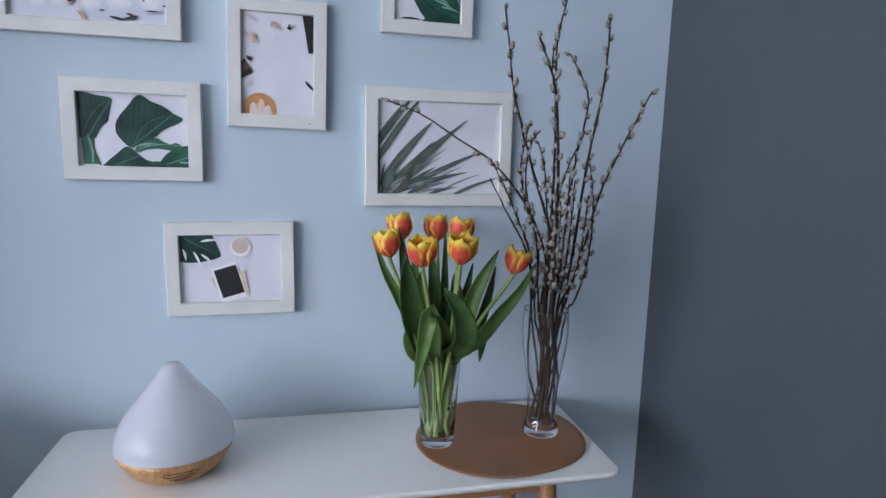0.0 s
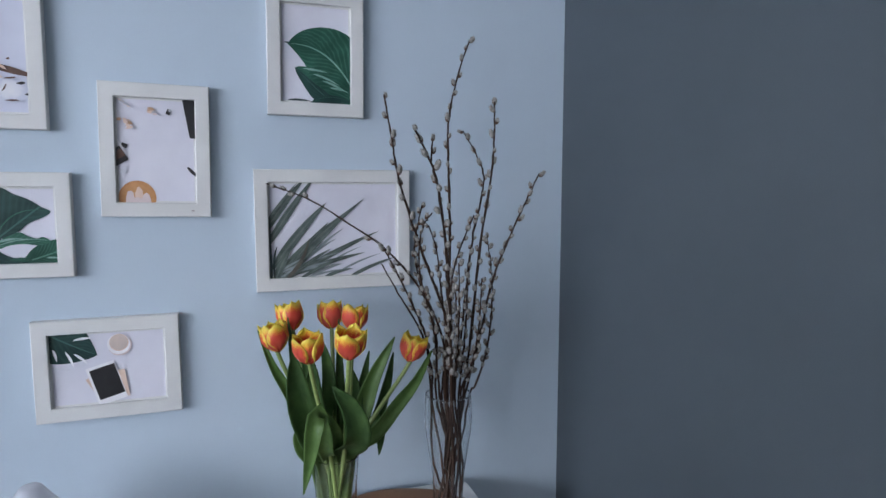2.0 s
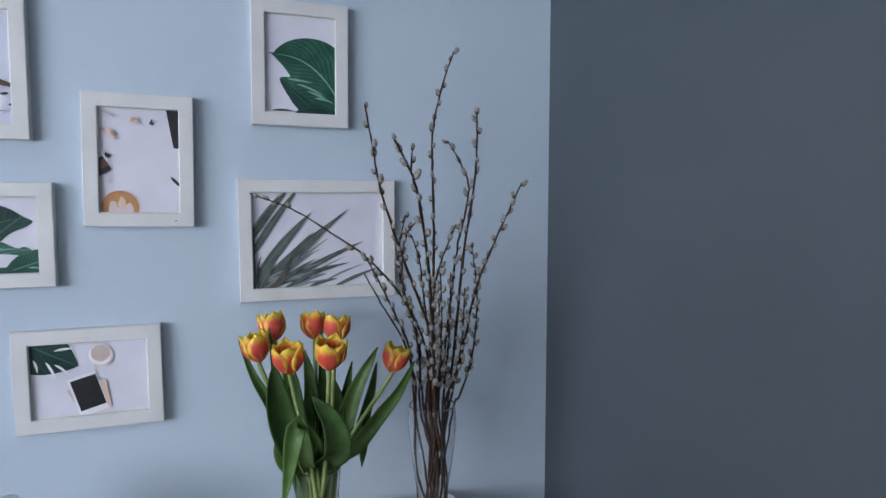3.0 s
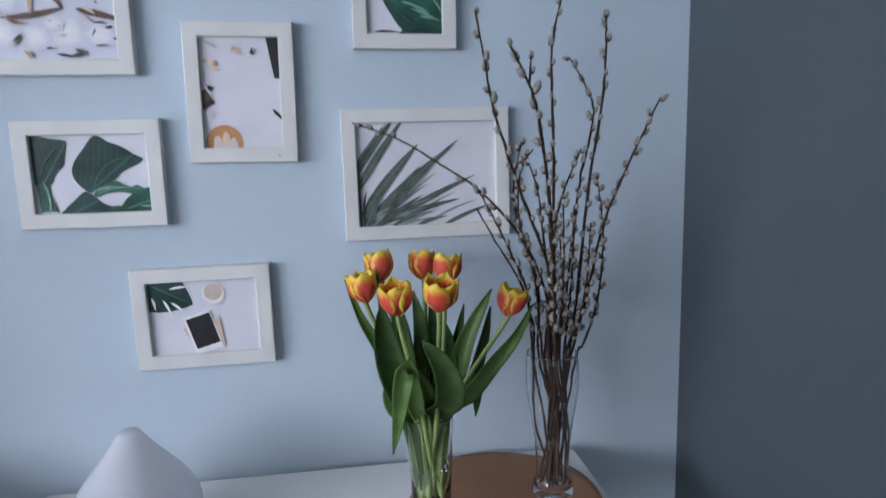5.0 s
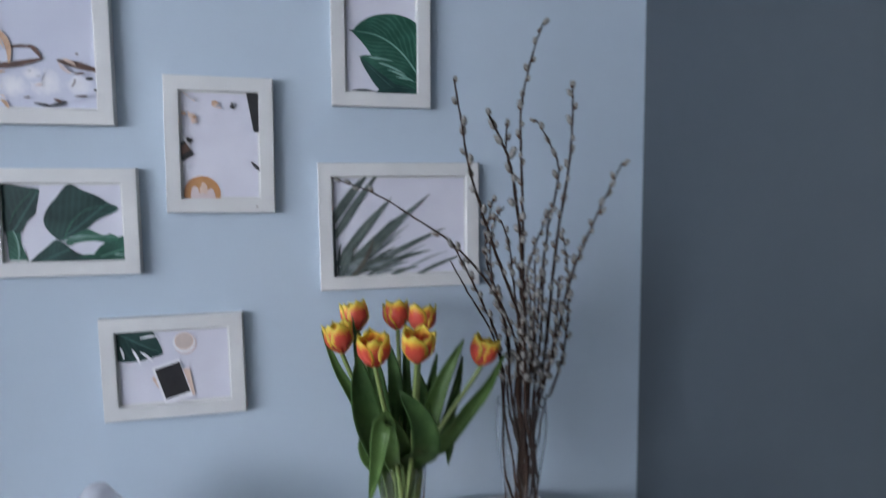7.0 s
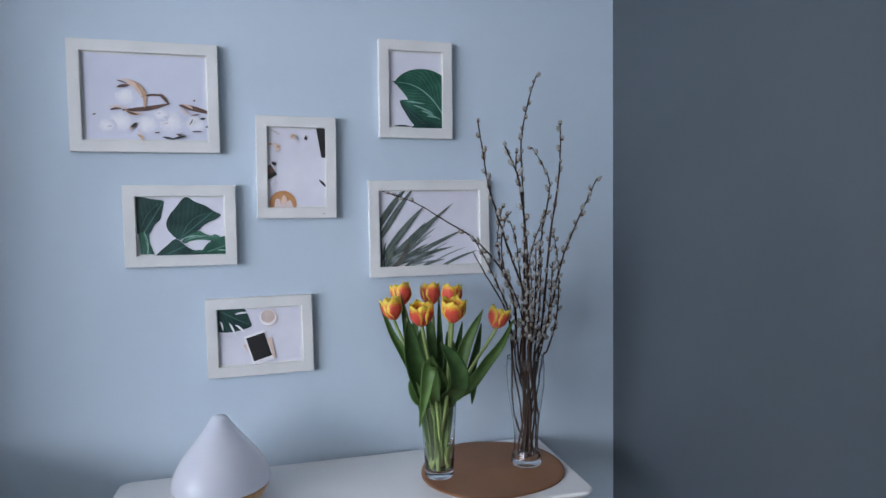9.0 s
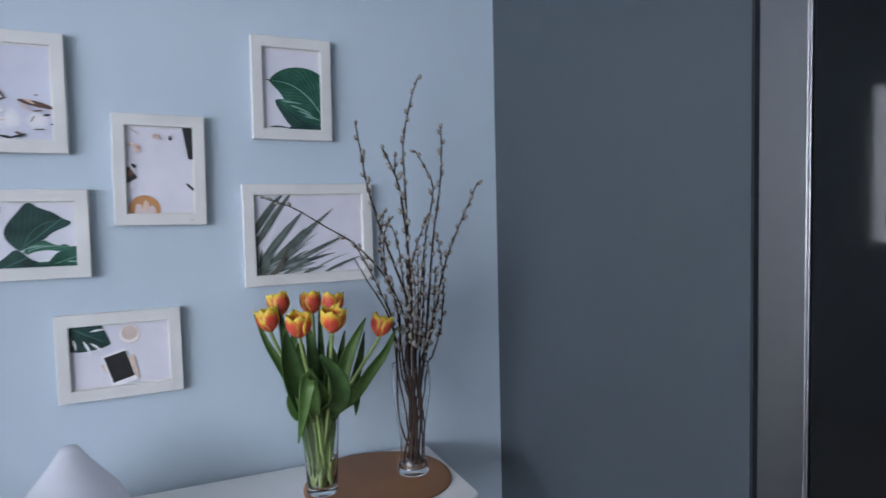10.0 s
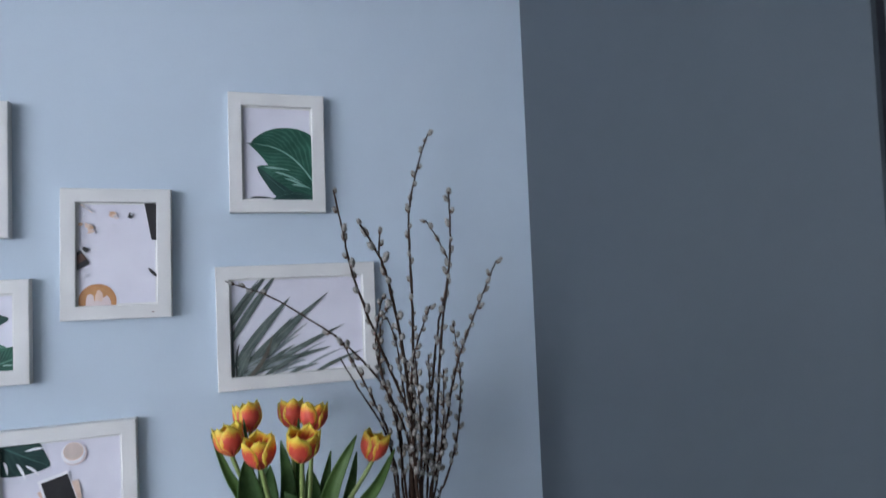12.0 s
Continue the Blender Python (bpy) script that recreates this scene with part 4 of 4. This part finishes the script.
def tulip(head, lean, size, opening, seed, foot, via, leaves):
    """head: the middle of the flower; foot: the stem's end in the water; leaves: rows of points, half width, facing, fold, fresh."""
    base = Vector((*V1, MAT_TOP + 0.016))
    ob = thing("tulip", base, "red and yellow tulip with green stem in the glass vase", "tulip", "tulips in the vase")
    h, r = 0.0476 * size, 0.0230 * size
    tip = Vector(lean).normalized()
    bottom = Vector(head) - tip * h * 0.5
    stem = [Vector((V1[0] + foot[0], V1[1] + foot[1], MAT_TOP + 0.0175)), Vector(via), bottom - tip * 0.014, bottom + tip * 0.002]
    part("stem", tube([p - base for p in spline(stem, 22)], lambda s: 0.0040 - 0.0008 * s, 10), STEM_GREEN, ob, smooth=True)
    turn = Vector((0, 0, 1)).rotation_difference(tip).to_matrix().to_4x4()
    rng = random.Random(seed)
    spin = rng.uniform(0, 6.28)
    for k in range(6):
        inner = k >= 3
        a = spin + (k % 3) * 2 * math.pi / 3 + (math.pi / 3 if inner else 0) + rng.uniform(-0.1, 0.1)
        bm = petal(a, h * rng.uniform(0.94, 1.03) * (0.99 if inner else 1), r * (0.90 if inner else 1.0), opening + rng.uniform(-0.05, 0.06), seed * 7 + k)
        bmesh.ops.transform(bm, matrix=Matrix.Translation(bottom - base) @ turn, verts=bm.verts)
        part("petal", bm, PETAL, ob, smooth=True)
    for points, width, facing, fold, fresh, *peak in leaves:
        low = max(k for k in range(len(points)) if all(p[2] < 0.917 for p in points[:k]))
        free = [Vector(p) for p in points[low:]]
        out = Vector((free[0].x - V1[0], free[0].y - V1[1], 0))
        out = out.normalized() * min(1.0, out.length / 0.03)
        root = [Vector((*V1, MAT_TOP + 0.038)) + out * 0.009, Vector((*V1, 0.898)) + out * 0.021]
        bm = blade_leaf([p - base for p in root + free], width, facing, fold, sharp=peak[0] if peak else 0.78)
        part("leaf", bm, LEAF_MID if fresh else LEAF_DARK, ob, smooth=True)


LOW = (0.062, 0.975, 0.800)
tulip((0.003, 1.042, 1.126), (-0.15, 0.25, 1), 1.0, 0.02, 11, (0.014, -0.008), (0.052, 0.990, 0.900), [
    ([(0.056, 0.985, 0.83), (0.046, 0.995, 0.90), (0.030, 0.992, 0.985), (0.034, 0.990, 1.060)], 0.023, (0, -1, 0.1), 0.35, False),
    ([(0.056, 0.985, 0.83), (0.030, 0.995, 0.92), (0.008, 1.010, 1.02), (-0.003, 1.013, 1.130)], 0.0085, (0.1, -1, 0), 0.5, False)])
tulip((-0.024, 1.004, 1.102), (-0.20, 0.1, 1), 1.02, 0.06, 12, (0.016, 0.004), (0.046, 0.980, 0.905), [
    ([(0.055, 0.98, 0.85), (0.020, 0.995, 0.955), (-0.010, 1.0, 1.018), (-0.029, 1.0, 1.055), (-0.050, 1.0, 1.115)], 0.0085, (0.3, -1, 0), 0.5, True)])
tulip((0.020, 0.924, 1.100), (-0.10, -0.12, 1), 1.04, 0.12, 13, (0.006, 0.015), (0.056, 0.955, 0.900), [
    ([(0.052, 0.975, 0.84), (0.028, 0.958, 0.950), (0.010, 0.950, 0.998), (0.002, 0.95, 1.045), (0.000, 0.953, 1.085)], 0.0240, (0.25, -1, 0.1), 0.4, False),
    ([(0.060, 0.975, 0.84), (0.046, 0.935, 0.925), (0.037, 0.912, 0.982), (0.030, 0.893, 1.010), (0.022, 0.884, 0.986), (0.016, 0.888, 0.945), (0.006, 0.895, 0.888)], 0.0145, (-0.2, -1, 0.35), 0.45, True, 1.9)])
tulip((0.072, 1.066, 1.119), (0.0, 0.35, 1), 1.0, 0.02, 14, (-0.006, -0.015), (0.068, 1.0, 0.905), [
    ([(0.070, 0.99, 0.83), (0.074, 1.01, 0.92), (0.078, 1.02, 0.99), (0.081, 1.030, 1.118)], 0.0125, (0.3, -1, 0), 0.5, False),
    ([(0.062, 1.0, 0.85), (0.058, 1.015, 0.94), (0.062, 1.02, 1.02), (0.052, 1.02, 1.088)], 0.0150, (-0.2, -1, 0), 0.4, False),
    ([(0.078, 0.998, 0.84), (0.086, 1.005, 0.91), (0.098, 1.005, 0.985), (0.094, 1.01, 1.045)], 0.0190, (0.1, -1, 0), 0.35, False),
    ([(0.052, 0.995, 0.84), (0.036, 1.0, 0.93), (0.026, 1.005, 0.985), (0.023, 1.01, 1.098)], 0.0160, (-0.1, -1, 0), 0.35, False)])
tulip((0.103, 1.006, 1.124), (0.10, 0.05, 1), 0.98, 0.05, 15, (-0.015, -0.006), (0.082, 0.985, 0.905), [
    ([(0.072, 0.985, 0.85), (0.092, 1.015, 0.92), (0.112, 1.02, 0.985), (0.130, 1.02, 1.062)], 0.0135, (0.2, -1, 0.1), 0.5, False),
    ([(0.072, 0.99, 0.85), (0.097, 1.0, 0.90), (0.112, 1.0, 0.961), (0.134, 1.0, 1.022), (0.170, 1.0, 1.088)], 0.0155, (-0.3, -1, 0.1), 0.5, True)])
tulip((0.079, 0.902, 1.107), (0.05, -0.18, 1), 1.04, 0.16, 16, (-0.008, 0.016), (0.074, 0.955, 0.905), [
    ([(0.074, 0.972, 0.83), (0.080, 0.935, 0.90), (0.087, 0.905, 0.955), (0.080, 0.900, 1.004), (0.052, 0.900, 1.046)], 0.0215, (0.1, -1, 0.15), 0.35, False),
    ([(0.064, 0.950, 0.80), (0.068, 0.930, 0.90), (0.058, 0.912, 0.965), (0.044, 0.905, 1.005)], 0.0100, (0.3, -1, 0), 0.4, True)])
tulip((0.192, 0.967, 1.076), (0.32, -0.03, 1), 0.96, 0.10, 17, (-0.017, 0.002), (0.086, 0.972, 0.900), [
    ([(0.080, 0.98, 0.84), (0.128, 0.966, 0.938), (0.165, 0.962, 0.985), (0.196, 0.960, 1.022), (0.224, 0.962, 1.070)], 0.0125, (0.45, -1, 0.45), 0.35, True),
    ([(0.074, 0.985, 0.85), (0.102, 1.015, 0.887), (0.136, 1.02, 0.936), (0.158, 1.02, 0.998), (0.172, 1.02, 1.056)], 0.0115, (0.3, -1, 0.1), 0.5, False),
    ([(0.076, 0.985, 0.86), (0.110, 0.99, 0.925), (0.134, 0.988, 0.952), (0.141, 0.985, 0.930), (0.138, 0.985, 0.892)], 0.0110, (-0.1, -1, 0.3), 0.4, False),
    ([(0.070, 0.965, 0.84), (0.046, 0.958, 0.893), (0.020, 0.955, 0.925), (0.008, 0.955, 0.950), (0.006, 0.957, 0.968)], 0.0150, (-0.3, -1, 0.3), 0.35, True)])


# ---- willow ----
def catkin_mesh(seed):
    """A furry silver bud, fuller below, with a brown scale under its foot."""
    rng = random.Random(seed)
    bm = lathe([(0, 0), (0.0020, 0.0006), (0.0033, 0.0022), (0.0038, 0.0046), (0.0035, 0.0070), (0.0026, 0.0090), (0.0014, 0.0104), (0, 0.0110)], 10)
    for v in bm.verts:
        v.co *= 1 + 0.14 * noise.noise(v.co * 500 + Vector((seed * 3, 0, 0)))
        v.co.x += 0.06 * v.co.z * rng.choice((-1, 1))
    for f in bm.faces:
        f.material_index = 1 if f.calc_center_median().z < 0.0012 else 0
    for k in range(90):
        a, z = rng.uniform(0, 6.28), 0.0015 + 0.0088 * rng.random()
        r = 0.0037 * math.sqrt(max(0.05, 1 - ((z - 0.0048) / 0.0066) ** 2))
        out = Vector((math.cos(a), math.sin(a), 0.0))
        root = out * r * 0.9 + Vector((0, 0, z))
        side = Vector((-out.y, out.x, 0)) * 0.00028
        tip = root + (out * rng.uniform(0.5, 1.0) + Vector((0, 0, rng.uniform(0.5, 1.1)))) * 0.0021
        bm.faces.new([bm.verts.new(q) for q in (root - side, root + side, tip)])
    cup = lathe([(0.0008, -0.001), (0.0030, 0.0008), (0.0040, 0.0034)], 7)
    keep = [f for f in cup.faces if f.calc_center_median().x < 0.0008]
    for f in keep:
        new_f = bm.faces.new([bm.verts.new(v.co) for v in f.verts])
        new_f.material_index = 1
    cup.free()
    me = mesh_of("catkin", bm, [CATKIN_FUR, CATKIN_SCALE])
    me.polygons.foreach_set("use_smooth", [True] * len(me.polygons))
    return me


CATKINS = [catkin_mesh(k) for k in range(4)]
WILLOW_SEED = [100]


def willow_branch(upper, rim, foot, thick=0.0021, start=0.02, bare=(), spacing=0.021, dense=0.013, last=0.94, twigs=(), label="pussy willow branch with silver catkins in the vase"):
    """upper: places from the tip downwards; rim and foot: offsets from the vase's middle at its rim and floor."""
    WILLOW_SEED[0] += 1
    rng = random.Random(WILLOW_SEED[0])
    base = Vector((*V2, MAT_TOP + 0.0145))
    ob = thing("willow_branch", base, label, "branch", "willow branches in the vase")
    thick *= 1.28
    rim, foot = [1.3 * q for q in rim], [1.5 * q for q in foot]
    pts = [Vector(p) for p in upper] + [Vector((V2[0] + rim[0], V2[1] + rim[1], 0.975)), Vector((V2[0] + 0.75 * rim[0] + 0.4 * foot[0], V2[1] + 0.75 * rim[1] + 0.4 * foot[1], 0.87)), Vector((V2[0] + foot[0], V2[1] + foot[1], MAT_TOP + 0.0165))]
    pts[-2] += Vector((rng.uniform(-0.010, 0.010), rng.uniform(-0.010, 0.010), rng.uniform(-0.02, 0.02)))
    n = 14 * (len(pts) - 1)
    line = [p - base for p in spline(pts, n)]
    for k in range(3, n - 3):
        line[k] += Vector((noise.noise(Vector((k * 0.35, WILLOW_SEED[0], 0))), noise.noise(Vector((k * 0.35, WILLOW_SEED[0], 9))), 0)) * 0.0015
    part("stem", tube(line, lambda s: thick * (0.40 + 0.39 * min(1.0, s * 2.0)) * (1 + 0.12 * math.sin(s * 60)), 7), BARK if thick < 0.0042 else BARK_THICK, ob, smooth=True)
    rows = [(line, 1.0)]
    for at, out in twigs:
        i = int(at * n)
        twig = spline([line[i], line[i] + Vector(out) * 0.5 + Vector((0, 0, 0.006)), line[i] + Vector(out)], 10)[::-1]
        part("twig", tube(twig, lambda s: 0.0008 + 0.0007 * s, 6), BARK, ob, smooth=True)
        rows.append((twig, 0.9))
    for path, scale in rows:
        wait = 1.0
        run, since, side = 0.0, spacing * (1 - start * 6), rng.uniform(0, 6.28)
        total = sum((b - a).length for a, b in zip(path, path[1:]))
        for a, b in zip(path, path[1:]):
            step = (b - a).length
            run += step
            since += step
            f = run / total
            if path is line and (b + base).z < 1.0 + 0.02 * rng.random() or f > last:
                break
            gap = 0.85 * spacing + (0.70 * dense - 0.85 * spacing) * min(1.0, max(0.0, (1.30 - (b + base).z) / 0.16))
            if since >= gap * wait and not any(p <= f <= q for p, q in bare):
                since, wait = 0.0, rng.uniform(0.45, 1.65)
                side += 2.4 + rng.uniform(-0.5, 0.5)
                d = (a - b).normalized()
                p = d.cross(Vector((0.2, 0.9, 0.1))).normalized()
                out = math.cos(side) * p + math.sin(side) * d.cross(p)
                aim = (d + out * rng.uniform(0.2, 0.6)).normalized()
                bud = new("catkin", CATKINS[rng.randrange(4)])
                bud.parent = ob
                s = scale * rng.uniform(0.68, 1.10) * (1.12 if (b + base).z > 1.27 else 1.0)
                q = aim.to_track_quat("Z", "Y").to_matrix().to_4x4() @ Matrix.Rotation(rng.uniform(0, 6.28), 4, "Z")
                bud.matrix_basis = Matrix.Translation(b + out * 0.0026) @ q @ Matrix.Diagonal((s, s, s * rng.uniform(0.9, 1.25), 1))


willow_branch([(-0.028, 1.084, 1.345), (0.040, 1.062, 1.318), (0.096, 1.045, 1.282), (0.156, 0.998, 1.236), (0.218, 0.992, 1.160), (0.252, 0.985, 1.070)], (-0.006, 0.010), (0.004, -0.008), 0.0019, spacing=0.024, bare=((0.0, 0.02), (0.11, 0.27)), last=0.62, label="long arching willow branch with sparse catkins")
willow_branch([(0.148, 0.996, 1.213), (0.177, 0.992, 1.159), (0.210, 0.987, 1.101), (0.229, 0.982, 1.033)], (-0.022, 0.004), (0.006, 0.002), 0.0020, spacing=0.03, dense=0.022, bare=((0.0, 0.42),))
willow_branch([(0.152, 0.996, 1.238), (0.171, 0.984, 1.198), (0.196, 0.982, 1.145), (0.220, 0.981, 1.082)], (-0.026, -0.010), (0.000, 0.006), 0.0020, dense=0.0125)
willow_branch([(0.136, 0.912, 1.474), (0.150, 0.922, 1.408), (0.165, 0.932, 1.341), (0.206, 0.947, 1.228), (0.251, 0.962, 1.108)], (-0.004, -0.022), (-0.012, 0.010), 0.0023, spacing=0.022, dense=0.024)
willow_branch([(0.157, 0.823, 1.419), (0.182, 0.842, 1.383), (0.199, 0.853, 1.345), (0.225, 0.891, 1.249), (0.244, 0.929, 1.138)], (-0.004, -0.028), (0.012, 0.012), 0.0025, spacing=0.018, dense=0.0145, twigs=((0.20, (0.004, 0.006, 0.032)),))
willow_branch([(0.340, 1.104, 1.609), (0.315, 1.095, 1.545), (0.291, 1.077, 1.462), (0.285, 1.062, 1.380), (0.282, 1.045, 1.298), (0.272, 1.017, 1.161)], (0.004, 0.024), (-0.004, -0.012), 0.0024, spacing=0.024, dense=0.017)
willow_branch([(0.332, 1.117, 1.445), (0.350, 1.104, 1.408), (0.366, 1.095, 1.362), (0.352, 1.080, 1.300), (0.329, 1.059, 1.236), (0.288, 1.005, 1.062)], (0.012, 0.018), (0.004, 0.012), 0.0021, spacing=0.022, dense=0.0135)
willow_branch([(0.327, 0.951, 1.477), (0.329, 0.955, 1.420), (0.325, 0.958, 1.355), (0.309, 0.964, 1.242), (0.296, 0.972, 1.089)], (0.018, -0.008), (-0.008, -0.010), 0.0024, spacing=0.018, dense=0.014)
willow_branch([(0.393, 0.918, 1.361), (0.372, 0.926, 1.312), (0.355, 0.933, 1.271), (0.325, 0.946, 1.187), (0.305, 0.964, 1.070)], (0.024, 0.000), (-0.010, 0.004), 0.0021, spacing=0.017, dense=0.0135)
willow_branch([(0.226, 1.028, 1.307), (0.216, 1.022, 1.270), (0.210, 1.017, 1.232), (0.217, 1.008, 1.174), (0.241, 0.995, 1.088)], (-0.014, 0.010), (0.010, -0.004), 0.0020, spacing=0.015, dense=0.012)
willow_branch([(0.236, 1.000, 1.296), (0.217, 0.998, 1.266), (0.212, 0.993, 1.196), (0.234, 0.986, 1.100)], (-0.012, 0.000), (0.006, 0.010), 0.0019, start=0.12, spacing=0.024, dense=0.013, twigs=((0.16, (0.010, 0.0, 0.014)),))
willow_branch([(0.221, 0.970, 1.277), (0.235, 0.971, 1.234), (0.243, 0.973, 1.168), (0.256, 0.976, 1.071)], (0.000, 0.002), (0.000, 0.000), 0.0018, spacing=0.014, dense=0.02)
willow_branch([(0.279, 0.915, 1.295), (0.256, 0.929, 1.228), (0.250, 0.941, 1.172), (0.257, 0.960, 1.075)], (0.002, -0.012), (0.002, 0.004), 0.0020, spacing=0.014, dense=0.013)
willow_branch([(0.362, 1.067, 1.250), (0.364, 1.050, 1.196), (0.361, 1.035, 1.144), (0.341, 1.007, 1.058), (0.310, 0.985, 0.996)], (0.032, 0.002), (-0.014, 0.000), 0.0018, spacing=0.018, dense=0.0155)
willow_branch([(0.245, 0.889, 1.223), (0.255, 0.915, 1.157), (0.263, 0.944, 1.078)], (0.006, -0.010), (0.008, -0.010), 0.0019, spacing=0.012, dense=0.011)
willow_branch([(0.282, 0.950, 1.215), (0.283, 0.958, 1.130), (0.280, 0.968, 1.052)], (0.014, -0.002), (-0.006, 0.006), 0.0020, spacing=0.0105, dense=0.0105)
willow_branch([(0.303, 0.940, 1.190), (0.303, 0.954, 1.101), (0.294, 0.968, 1.031)], (0.020, 0.006), (0.012, -0.006), 0.0020, spacing=0.011, dense=0.0105)
willow_branch([(0.268, 0.972, 1.175), (0.272, 0.975, 1.090), (0.270, 0.978, 1.030)], (0.008, 0.008), (-0.002, 0.012), 0.0020, spacing=0.0105, dense=0.0105)
willow_branch([(0.252, 0.972, 1.205), (0.257, 0.978, 1.130), (0.255, 0.980, 1.060)], (-0.004, 0.000), (0.002, -0.004), 0.0037, spacing=0.03, dense=0.025, label="thick brown willow stem with few catkins in the vase")
